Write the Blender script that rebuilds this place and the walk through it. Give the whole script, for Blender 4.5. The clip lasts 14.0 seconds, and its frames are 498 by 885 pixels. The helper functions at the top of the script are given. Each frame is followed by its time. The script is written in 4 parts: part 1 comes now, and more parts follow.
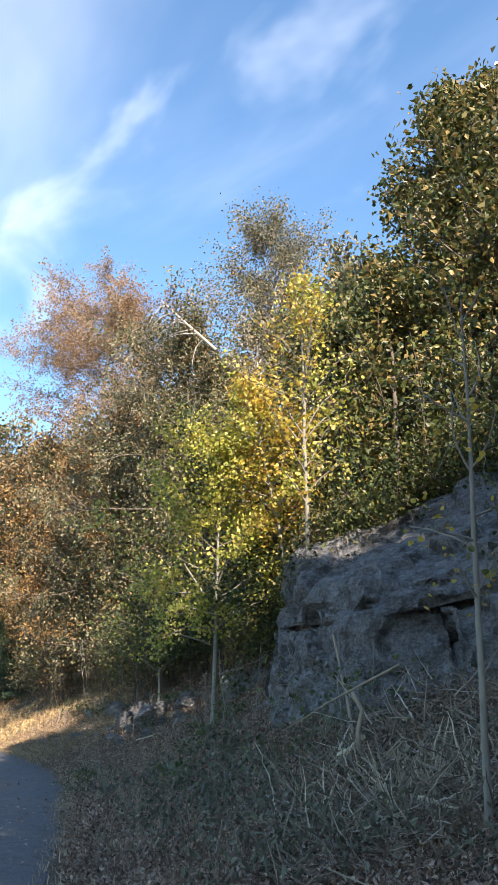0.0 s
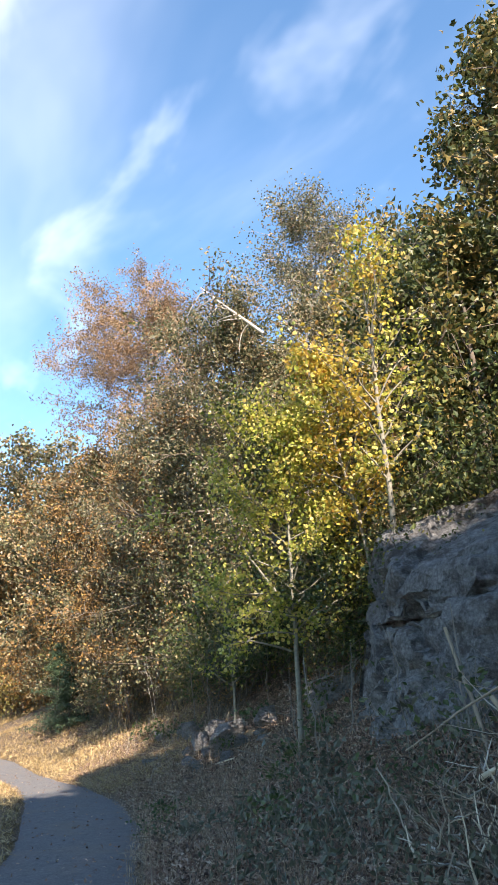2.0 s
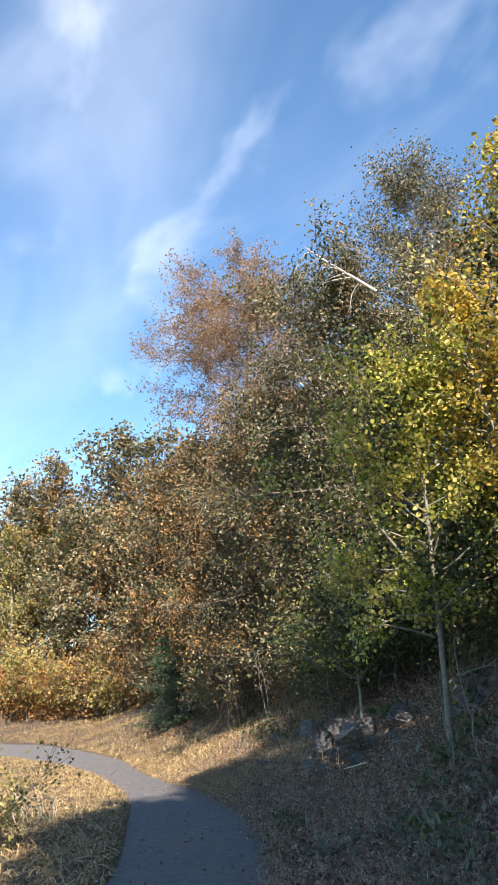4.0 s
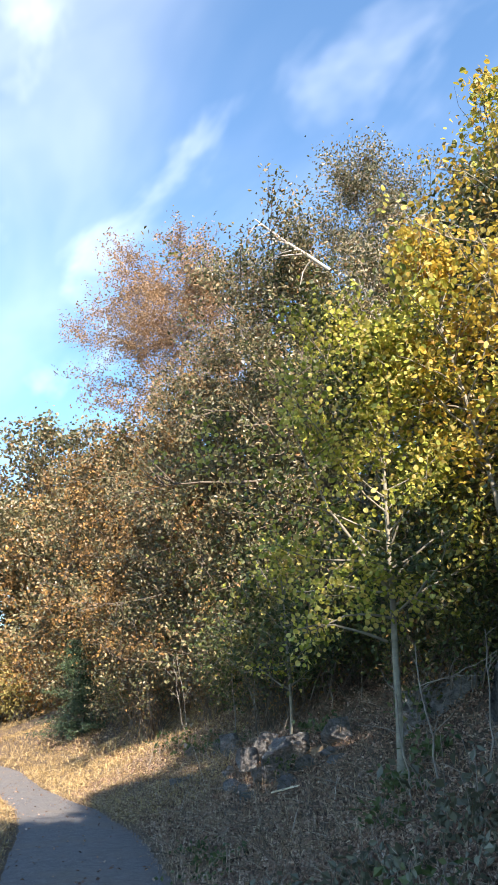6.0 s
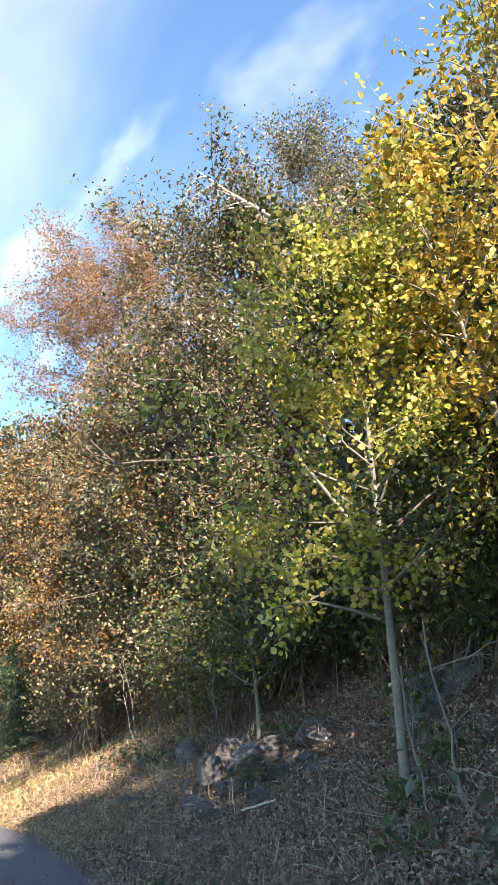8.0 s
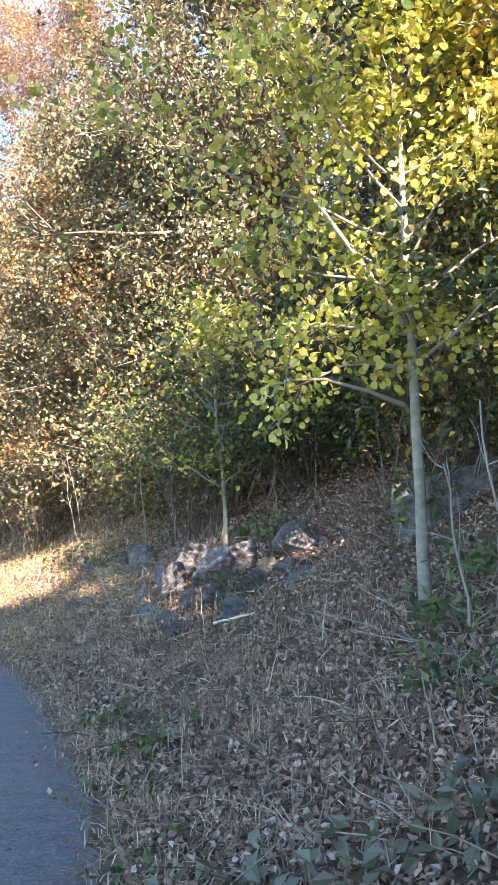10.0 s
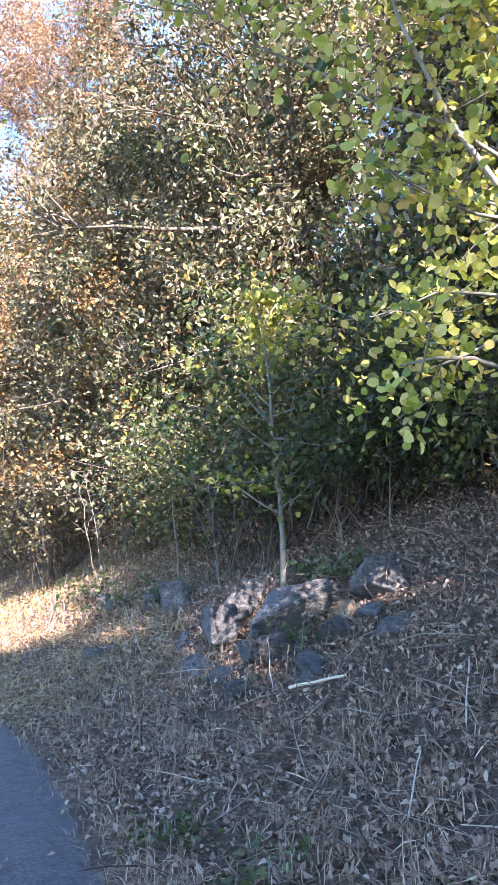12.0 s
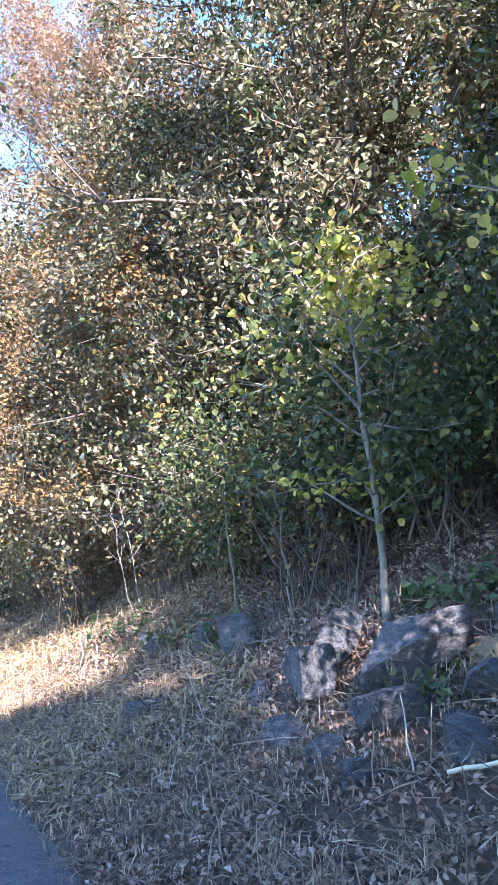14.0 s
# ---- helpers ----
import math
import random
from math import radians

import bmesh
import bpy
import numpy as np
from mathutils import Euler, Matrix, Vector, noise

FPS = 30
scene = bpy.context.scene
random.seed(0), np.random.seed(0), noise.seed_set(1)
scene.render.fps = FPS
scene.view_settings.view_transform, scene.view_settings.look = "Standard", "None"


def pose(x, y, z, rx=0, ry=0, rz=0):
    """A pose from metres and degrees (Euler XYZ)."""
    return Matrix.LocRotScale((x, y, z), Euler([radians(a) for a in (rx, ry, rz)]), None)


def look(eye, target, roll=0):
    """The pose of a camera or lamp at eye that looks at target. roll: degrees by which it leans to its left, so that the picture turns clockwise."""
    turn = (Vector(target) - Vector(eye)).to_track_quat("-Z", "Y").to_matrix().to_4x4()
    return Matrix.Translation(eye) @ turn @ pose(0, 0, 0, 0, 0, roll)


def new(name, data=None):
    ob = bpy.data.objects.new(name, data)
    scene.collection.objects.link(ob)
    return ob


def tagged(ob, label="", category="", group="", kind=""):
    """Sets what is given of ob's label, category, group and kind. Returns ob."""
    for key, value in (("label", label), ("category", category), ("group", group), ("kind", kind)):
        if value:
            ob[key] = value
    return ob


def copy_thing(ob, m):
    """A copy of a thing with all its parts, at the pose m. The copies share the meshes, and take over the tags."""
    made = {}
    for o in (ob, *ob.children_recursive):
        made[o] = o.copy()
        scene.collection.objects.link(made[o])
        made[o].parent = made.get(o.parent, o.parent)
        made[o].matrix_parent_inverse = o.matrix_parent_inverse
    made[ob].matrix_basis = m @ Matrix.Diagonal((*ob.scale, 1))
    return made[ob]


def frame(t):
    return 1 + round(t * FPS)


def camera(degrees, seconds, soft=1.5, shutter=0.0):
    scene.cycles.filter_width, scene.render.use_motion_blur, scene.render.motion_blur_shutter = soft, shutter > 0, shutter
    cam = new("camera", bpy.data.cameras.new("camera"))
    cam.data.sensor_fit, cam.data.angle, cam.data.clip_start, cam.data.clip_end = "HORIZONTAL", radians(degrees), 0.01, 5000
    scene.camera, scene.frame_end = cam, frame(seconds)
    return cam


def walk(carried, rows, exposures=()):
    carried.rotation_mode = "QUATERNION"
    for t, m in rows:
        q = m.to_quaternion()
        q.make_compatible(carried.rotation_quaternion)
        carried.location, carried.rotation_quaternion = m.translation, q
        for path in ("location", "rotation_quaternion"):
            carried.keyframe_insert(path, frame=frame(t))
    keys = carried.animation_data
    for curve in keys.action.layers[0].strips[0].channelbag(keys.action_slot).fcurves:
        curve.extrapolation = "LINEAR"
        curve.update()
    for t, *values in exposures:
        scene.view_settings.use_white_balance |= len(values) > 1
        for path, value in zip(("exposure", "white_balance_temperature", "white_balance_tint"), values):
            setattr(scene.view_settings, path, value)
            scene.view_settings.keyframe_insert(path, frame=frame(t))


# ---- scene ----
cam = camera(34.6, 14.0, soft=1.2)
PATH = [
    (0, (-0.3, 0.488, 1.387), (-0.268, 2.391, 2.004), 0.9),
    (0.5, (-0.308, 0.948, 1.399), (-0.196, 2.845, 2.023), -0.8),
    (1, (-0.35, 1.423, 1.425), (-0.215, 3.317, 2.055), -2.1),
    (1.5, (-0.49, 1.952, 1.454), (-0.486, 3.85, 2.083), -2.2),
    (2, (-0.638, 2.358, 1.463), (-0.72, 4.251, 2.103), -2.8),
    (2.5, (-0.781, 2.859, 1.469), (-1.048, 4.733, 2.112), -2.5),
    (2.7, (-0.849, 3.062, 1.439), (-1.127, 4.935, 2.084), -3.4),
    (4.8, (-1.399, 5.06, 1.395), (-1.752, 6.917, 2.049), -0.2),
    (5, (-1.438, 5.242, 1.38), (-1.781, 7.101, 2.035), 0.5),
    (5.5, (-1.502, 5.693, 1.386), (-1.664, 7.57, 2.057), 0.5),
    (6, (-1.595, 6.14, 1.429), (-1.739, 8.018, 2.102), -0.2),
    (6.5, (-1.701, 6.574, 1.427), (-1.831, 8.45, 2.109), 0.1),
    (7, (-1.787, 7.075, 1.457), (-1.94, 8.946, 2.148), -1.0),
    (7.2, (-1.814, 7.263, 1.458), (-1.948, 9.135, 2.149), -1.9),
    (9.3, (-2.123, 9.364, 1.448), (-1.942, 11.305, 1.895), -2.5),
    (9.5, (-2.181, 9.56, 1.456), (-2.004, 11.521, 1.807), -3.0),
    (10, (-2.318, 10.007, 1.47), (-2.186, 11.99, 1.691), -2.0),
    (10.5, (-2.454, 10.437, 1.485), (-2.31, 12.416, 1.732), -1.1),
    (11, (-2.589, 10.847, 1.487), (-2.4, 12.821, 1.744), -2.2),
    (11.5, (-2.722, 11.301, 1.5), (-2.602, 13.279, 1.776), -2.8),
    (12, (-2.826, 11.729, 1.513), (-2.702, 13.702, 1.814), -1.5),
    (12.5, (-2.906, 12.247, 1.49), (-2.847, 14.22, 1.816), -2.1),
    (13, (-3.024, 12.758, 1.472), (-3.065, 14.728, 1.813), -3.1),
    (13.5, (-3.112, 13.25, 1.477), (-3.136, 15.218, 1.836), -3.4),
    (14, (-3.217, 13.698, 1.492), (-3.146, 15.661, 1.871), -3.1),
]
EXPOSURES = [(0, 1.5, 7300, 19), (1, 1.7, 7400, 19), (2.5, 1.4, 7200, 19), (5, 1.15, 7000, 18), (6, 1.6, 7300, 19), (7.2, 1.6, 7300, 20), (9.3, 2.5, 7500, 26), (10.5, 2.9, 7300, 27), (12.5, 2.65, 6100, 30), (14, 2.6, 5800, 30)]
walk(cam, [(t, look(eye, target, roll)) for t, eye, target, roll in PATH], EXPOSURES)

# ---- world and sun ----
SUN_EL, SUN_H = 36.0, Vector((0.37, -0.93)).normalized()
sun_way = Vector((SUN_H.x * math.cos(radians(SUN_EL)), SUN_H.y * math.cos(radians(SUN_EL)), math.sin(radians(SUN_EL))))
sun = new("sun", bpy.data.lights.new("sun", "SUN"))
sun.data.energy, sun.data.angle, sun.data.color = 5.0, radians(0.6), (1.0, 0.94, 0.84)
sun.matrix_world = look(sun_way * 100, (0, 0, 0))


def node(nt, kind, **values):
    n = nt.nodes.new(kind)
    for k, v in values.items():
        n.inputs[k].default_value = v
    return n


world = bpy.data.worlds.new("sky")
scene.world = world
world.use_nodes = True
wt = world.node_tree
bg = wt.nodes["Background"]
sky = wt.nodes.new("ShaderNodeTexSky")
sky.sky_type, sky.sun_disc = "NISHITA", False
sky.sun_elevation, sky.sun_rotation = radians(SUN_EL), math.atan2(SUN_H.x, SUN_H.y)
sky.air_density, sky.dust_density, sky.ozone_density = 1.0, 0.0, 2.2
bg.inputs["Strength"].default_value = 0.115
# thin streaked cloud high in the sky, on a level sheet above the land
coord = wt.nodes.new("ShaderNodeTexCoord")
part_xyz = wt.nodes.new("ShaderNodeSeparateXYZ")
wt.links.new(coord.outputs["Generated"], part_xyz.inputs[0])


def sum_of(kind, a, b):
    n = wt.nodes.new("ShaderNodeMath")
    n.operation, n.use_clamp = kind, False
    for k, v in enumerate((a, b)):
        if isinstance(v, (int, float)):
            n.inputs[k].default_value = v
        else:
            wt.links.new(v, n.inputs[k])
    return n.outputs[0]


high = sum_of("ADD", sum_of("MAXIMUM", part_xyz.outputs[2], 0.0), 0.12)
flat = wt.nodes.new("ShaderNodeCombineXYZ")
wt.links.new(sum_of("DIVIDE", part_xyz.outputs[0], high), flat.inputs[0])
wt.links.new(sum_of("DIVIDE", part_xyz.outputs[1], high), flat.inputs[1])


def cloud_layer(angle, stretch, scale, detail, bend, lo, hi, most, move=(0, 0, 0)):
    turn = wt.nodes.new("ShaderNodeMapping")
    turn.vector_type = "TEXTURE"
    turn.inputs["Rotation"].default_value = (0, 0, radians(angle))
    turn.inputs["Scale"].default_value = stretch
    turn.inputs["Location"].default_value = move
    wt.links.new(flat.outputs[0], turn.inputs[0])
    veil = node(wt, "ShaderNodeTexNoise", Scale=scale, Detail=detail, Roughness=0.5, Distortion=bend)
    wt.links.new(turn.outputs[0], veil.inputs["Vector"])
    cover = wt.nodes.new("ShaderNodeValToRGB")
    cover.color_ramp.interpolation = "EASE"
    cover.color_ramp.elements[0].position, cover.color_ramp.elements[0].color = lo, (0, 0, 0, 1)
    cover.color_ramp.elements[1].position, cover.color_ramp.elements[1].color = hi, (most, most, most, 1)
    wt.links.new(veil.outputs["Fac"], cover.inputs[0])
    return cover.outputs[0]


streaks = cloud_layer(-40, (1.9, 0.7, 1.0), 1.5, 5.0, 0.5, 0.44, 0.85, 0.34, (0.35, 0.1, 0))
puffs = cloud_layer(-60, (1.2, 0.65, 1.0), 3.2, 4.0, 0.25, 0.54, 0.8, 0.26, (1.7, 0.4, 0))
cover = sum_of("ADD", streaks, puffs)
tint = wt.nodes.new("ShaderNodeMix")
tint.data_type, tint.blend_type = "RGBA", "MULTIPLY"
tint.inputs["Factor"].default_value = 1.0
wt.links.new(sky.outputs[0], tint.inputs["A"])
tint.inputs["B"].default_value = (0.73, 1.06, 1.17, 1)
over = wt.nodes.new("ShaderNodeMix")
over.data_type = "RGBA"
wt.links.new(cover, over.inputs["Factor"])
wt.links.new(tint.outputs["Result"], over.inputs["A"])
over.inputs["B"].default_value = (6.4, 7.4, 8.4, 1)
wt.links.new(over.outputs["Result"], bg.inputs["Color"])


# ---- materials ----
def material(name, build):
    m = bpy.data.materials.new(name)
    m.use_nodes = True
    nt = m.node_tree
    build(nt, nt.nodes["Principled BSDF"])
    return m


def ramp(nt, source, stops):
    r = nt.nodes.new("ShaderNodeValToRGB")
    el = r.color_ramp.elements
    while len(el) < len(stops):
        el.new(0.5)
    for e, (p, c) in zip(el, stops):
        e.position, e.color = p, (*c, 1)
    nt.links.new(source, r.inputs[0])
    return r.outputs[0]


def blend(nt, fac, a, b, mode="MIX"):
    m = nt.nodes.new("ShaderNodeMix")
    m.data_type, m.blend_type = "RGBA", mode
    for sock, v in (("Factor", fac), ("A", a), ("B", b)):
        if hasattr(v, "is_linked"):
            nt.links.new(v, m.inputs[sock])
        elif sock == "Factor":
            m.inputs[sock].default_value = v
        else:
            m.inputs[sock].default_value = (*v, 1)
    return m.outputs["Result"]


def noise_out(nt, scale, detail=4.0, rough=0.6, out="Fac", squeeze=None):
    c = nt.nodes.new("ShaderNodeTexCoord")
    n = node(nt, "ShaderNodeTexNoise", Scale=scale, Detail=detail, Roughness=rough)
    if squeeze:
        mp = nt.nodes.new("ShaderNodeMapping")
        mp.inputs["Scale"].default_value = squeeze
        nt.links.new(c.outputs["Object"], mp.inputs[0])
        nt.links.new(mp.outputs[0], n.inputs["Vector"])
    else:
        nt.links.new(c.outputs["Object"], n.inputs["Vector"])
    return n.outputs[out]


def relief(nt, bsdf, height, strength, distance):
    b = node(nt, "ShaderNodeBump", Strength=strength, Distance=distance)
    nt.links.new(height, b.inputs["Height"])
    nt.links.new(b.outputs[0], bsdf.inputs["Normal"])


def leaf_material(name, stops, glow=0.3, rough=0.45):
    """Leaves: each leaf takes its own colour; part of the light passes through it."""
    def build(nt, p):
        geo = nt.nodes.new("ShaderNodeNewGeometry")
        col = ramp(nt, geo.outputs["Random Per Island"], stops)
        col = blend(nt, 0.35, col, ramp(nt, noise_out(nt, 0.9, 2.0), [(0.3, (0.5, 0.5, 0.5)), (0.7, (1.0, 1.0, 1.0))]), "MULTIPLY")
        nt.links.new(col, p.inputs["Base Color"])
        p.inputs["Roughness"].default_value = rough
        p.inputs["Specular IOR Level"].default_value = 0.4
        tr = nt.nodes.new("ShaderNodeBsdfTranslucent")
        nt.links.new(col, tr.inputs["Color"])
        mx = nt.nodes.new("ShaderNodeMixShader")
        mx.inputs[0].default_value = glow
        nt.links.new(p.outputs[0], mx.inputs[1])
        nt.links.new(tr.outputs[0], mx.inputs[2])
        nt.links.new(mx.outputs[0], nt.nodes["Material Output"].inputs["Surface"])
    return material(name, build)


def bark_material(name, light, dark, scale=9.0, stretch=(1, 1, 0.25)):
    def build(nt, p):
        a = noise_out(nt, scale, 6.0, 0.65, squeeze=stretch)
        b = noise_out(nt, 1.7, 3.0)
        col = ramp(nt, a, [(0.3, dark), (0.65, light)])
        col = blend(nt, 0.5, col, ramp(nt, b, [(0.3, tuple(c * 0.5 for c in light)), (0.7, light)]))
        nt.links.new(col, p.inputs["Base Color"])
        p.inputs["Roughness"].default_value = 0.85
        relief(nt, p, a, 0.5, 0.01)
    return material(name, build)


def straw_material(name, stops):
    def build(nt, p):
        geo = nt.nodes.new("ShaderNodeNewGeometry")
        nt.links.new(ramp(nt, geo.outputs["Random Per Island"], stops), p.inputs["Base Color"])
        p.inputs["Roughness"].default_value = 0.7
    return material(name, build)


def build_rock(nt, p):
    big = noise_out(nt, 1.1, 5.0, 0.65)
    fine = noise_out(nt, 22.0, 8.0, 0.75)
    mid = noise_out(nt, 5.0, 7.0, 0.7, squeeze=(1, 1, 1.8))
    stain = noise_out(nt, 2.6, 7.0, 0.75)
    c = nt.nodes.new("ShaderNodeTexCoord")
    warp = node(nt, "ShaderNodeTexNoise", Scale=1.4, Detail=6.0, Roughness=0.65)
    nt.links.new(c.outputs["Object"], warp.inputs["Vector"])
    add = nt.nodes.new("ShaderNodeVectorMath")
    add.operation = "MULTIPLY_ADD"
    add.inputs[1].default_value = (1.3, 1.3, 1.3)
    nt.links.new(warp.outputs["Color"], add.inputs[0])
    nt.links.new(c.outputs["Object"], add.inputs[2])
    vor = node(nt, "ShaderNodeTexVoronoi", Scale=0.8)
    vor.feature = "DISTANCE_TO_EDGE"
    nt.links.new(add.outputs[0], vor.inputs["Vector"])
    crack = ramp(nt, vor.outputs["Distance"], [(0.0, (0.2, 0.2, 0.2)), (0.014, (1, 1, 1))])
    col = ramp(nt, big, [(0.3, (0.07, 0.07, 0.072)), (0.7, (0.2, 0.198, 0.195))])
    col = blend(nt, 0.55, col, ramp(nt, mid, [(0.36, (0.03, 0.03, 0.03)), (0.48, (0.13, 0.13, 0.128)), (0.64, (0.36, 0.36, 0.355))]))
    col = blend(nt, 0.4, col, ramp(nt, fine, [(0.4, (0.06, 0.06, 0.065)), (0.6, (0.36, 0.36, 0.36))]))
    col = blend(nt, ramp(nt, stain, [(0.5, (0, 0, 0)), (0.6, (0.8, 0.8, 0.8))]), col, (0.055, 0.047, 0.04))
    col = blend(nt, 0.6, col, crack, "MULTIPLY")
    nt.links.new(col, p.inputs["Base Color"])
    p.inputs["Roughness"].default_value = 0.85
    b1 = node(nt, "ShaderNodeBump", Strength=0.8, Distance=0.06)
    nt.links.new(crack, b1.inputs["Height"])
    b2 = node(nt, "ShaderNodeBump", Strength=1.0, Distance=0.12)
    nt.links.new(mid, b2.inputs["Height"])
    nt.links.new(b1.outputs[0], b2.inputs["Normal"])
    b3 = node(nt, "ShaderNodeBump", Strength=0.8, Distance=0.03)
    nt.links.new(fine, b3.inputs["Height"])
    nt.links.new(b2.outputs[0], b3.inputs["Normal"])
    nt.links.new(b3.outputs[0], p.inputs["Normal"])


def build_rust_rock(nt, p):
    fine = noise_out(nt, 12.0, 6.0, 0.7)
    nt.links.new(ramp(nt, fine, [(0.3, (0.13, 0.085, 0.055)), (0.7, (0.34, 0.25, 0.16))]), p.inputs["Base Color"])
    p.inputs["Roughness"].default_value = 0.9
    relief(nt, p, fine, 0.6, 0.02)


def build_ground(nt, p):
    big = noise_out(nt, 0.5, 4.0)
    mid = noise_out(nt, 7.0, 7.0, 0.75)
    fine = noise_out(nt, 45.0, 6.0, 0.75)
    col = ramp(nt, mid, [(0.32, (0.022, 0.016, 0.012)), (0.5, (0.075, 0.05, 0.036)), (0.7, (0.2, 0.14, 0.105))])
    col = blend(nt, 0.5, col, ramp(nt, fine, [(0.35, (0.03, 0.022, 0.017)), (0.65, (0.28, 0.21, 0.145))]))
    col = blend(nt, ramp(nt, big, [(0.45, (0, 0, 0)), (0.7, (0.5, 0.5, 0.5))]), col, (0.2, 0.14, 0.075))
    nt.links.new(col, p.inputs["Base Color"])
    p.inputs["Roughness"].default_value = 0.95
    relief(nt, p, fine, 1.0, 0.06)


def build_path(nt, p):
    big = noise_out(nt, 0.9, 5.0, 0.6)
    grit = noise_out(nt, 42.0, 7.0, 0.85)
    mid = noise_out(nt, 8.0, 7.0, 0.8)
    col = ramp(nt, grit, [(0.36, (0.045, 0.047, 0.052)), (0.5, (0.125, 0.127, 0.132)), (0.64, (0.34, 0.335, 0.325))])
    col = blend(nt, 0.45, col, ramp(nt, mid, [(0.35, (0.06, 0.062, 0.067)), (0.65, (0.22, 0.217, 0.21))]))
    col = blend(nt, ramp(nt, big, [(0.5, (0, 0, 0)), (0.68, (0.5, 0.5, 0.5))]), col, (0.19, 0.16, 0.125))
    nt.links.new(col, p.inputs["Base Color"])
    p.inputs["Roughness"].default_value = 0.9
    relief(nt, p, grit, 1.0, 0.02)


ROCK = material("grey_rock", build_rock)
RUST_ROCK = material("rusty_rock", build_rust_rock)
GROUND = material("leaf_mould", build_ground)
PATHWAY = material("worn_asphalt_grit", build_path)
ASPEN_BARK = bark_material("aspen_bark", (0.3, 0.28, 0.22), (0.07, 0.065, 0.05), 9.0, (1, 1, 1.8))
OAK_BARK = bark_material("oak_bark", (0.16, 0.13, 0.1), (0.05, 0.04, 0.032))
GREY_BARK = bark_material("grey_bark", (0.3, 0.27, 0.23), (0.11, 0.095, 0.08))
DEAD_WOOD = bark_material("dead_wood", (0.62, 0.56, 0.48), (0.3, 0.26, 0.21), 14.0)
STICK_WOOD = bark_material("stick_wood", (0.4, 0.32, 0.23), (0.16, 0.12, 0.08), 14.0)
BRIGHT_WOOD = bark_material("split_wood", (0.72, 0.62, 0.46), (0.42, 0.33, 0.22), 18.0)
ASPEN_LEAF = leaf_material("aspen_leaf", [(0.0, (0.14, 0.19, 0.04)), (0.25, (0.33, 0.37, 0.06)), (0.55, (0.54, 0.52, 0.1)), (0.8, (0.7, 0.62, 0.2)), (1.0, (0.6, 0.45, 0.14))], 0.42)
GOLD_LEAF = leaf_material("gold_leaf", [(0.0, (0.238, 0.238, 0.0504)), (0.3, (0.535, 0.405, 0.0672)), (0.7, (0.666, 0.476, 0.084)), (1.0, (0.476, 0.262, 0.084))], 0.45)
GREEN_LEAF = leaf_material("green_leaf", [(0.0, (0.03, 0.05, 0.02)), (0.5, (0.07, 0.1, 0.034)), (0.85, (0.14, 0.16, 0.045)), (1.0, (0.3, 0.26, 0.07))], 0.25)
OLIVE_LEAF = leaf_material("olive_brown_leaf", [(0.0, (0.05, 0.06, 0.03)), (0.3, (0.115, 0.12, 0.058)), (0.6, (0.22, 0.2, 0.105)), (0.87, (0.34, 0.275, 0.16)), (1.0, (0.33, 0.18, 0.08))], 0.2, 0.38)
OAK_LEAF = leaf_material("oak_leaf", [(0.0, (0.035, 0.055, 0.015)), (0.5, (0.1, 0.115, 0.035)), (0.72, (0.24, 0.2, 0.07)), (1.0, (0.36, 0.25, 0.09))], 0.25)
RUSSET_LEAF = leaf_material("russet_leaf", [(0.0, (0.07, 0.052, 0.026)), (0.3, (0.18, 0.115, 0.05)), (0.7, (0.33, 0.185, 0.07)), (1.0, (0.46, 0.29, 0.09))], 0.22)
ORANGE_LEAF = leaf_material("orange_leaf", [(0.0, (0.336, 0.157, 0.0546)), (0.5, (0.525, 0.246, 0.0728)), (1.0, (0.546, 0.358, 0.109))], 0.4)
PINK_LEAF = leaf_material("faded_leaf", [(0.0, (0.2, 0.13, 0.075)), (0.5, (0.36, 0.22, 0.115)), (1.0, (0.46, 0.3, 0.16))], 0.3)
YELLOW_GREEN = leaf_material("yellow_green_leaf", [(0.0, (0.18, 0.18, 0.07)), (0.5, (0.36, 0.32, 0.11)), (1.0, (0.52, 0.42, 0.14))], 0.35)
NEEDLE = leaf_material("needle", [(0.0, (0.03, 0.06, 0.03)), (1.0, (0.09, 0.14, 0.07))], 0.15)
HERB_LEAF = leaf_material("herb_leaf", [(0.0, (0.04, 0.072, 0.024)), (0.6, (0.096, 0.136, 0.048)), (1.0, (0.16, 0.184, 0.08))], 0.3)
PALE_LEAF = leaf_material("wilted_leaf", [(0.0, (0.065, 0.07, 0.045)), (1.0, (0.19, 0.195, 0.135))], 0.2)
LITTER = leaf_material("litter_leaf", [(0.0, (0.08, 0.045, 0.032)), (0.35, (0.25, 0.15, 0.11)), (0.75, (0.38, 0.25, 0.18)), (1.0, (0.55, 0.43, 0.34))], 0.1, 0.7)
STRAW = straw_material("straw", [(0.0, (0.1, 0.062, 0.04)), (0.5, (0.33, 0.225, 0.14)), (1.0, (0.6, 0.46, 0.31))])
MEADOW = straw_material("meadow_straw", [(0.0, (0.2, 0.125, 0.05)), (0.5, (0.37, 0.26, 0.115)), (1.0, (0.5, 0.39, 0.21))])
TWIG = straw_material("twig", [(0.0, (0.075, 0.0525, 0.0375)), (0.6, (0.18, 0.135, 0.0975)), (1.0, (0.375, 0.315, 0.24))])

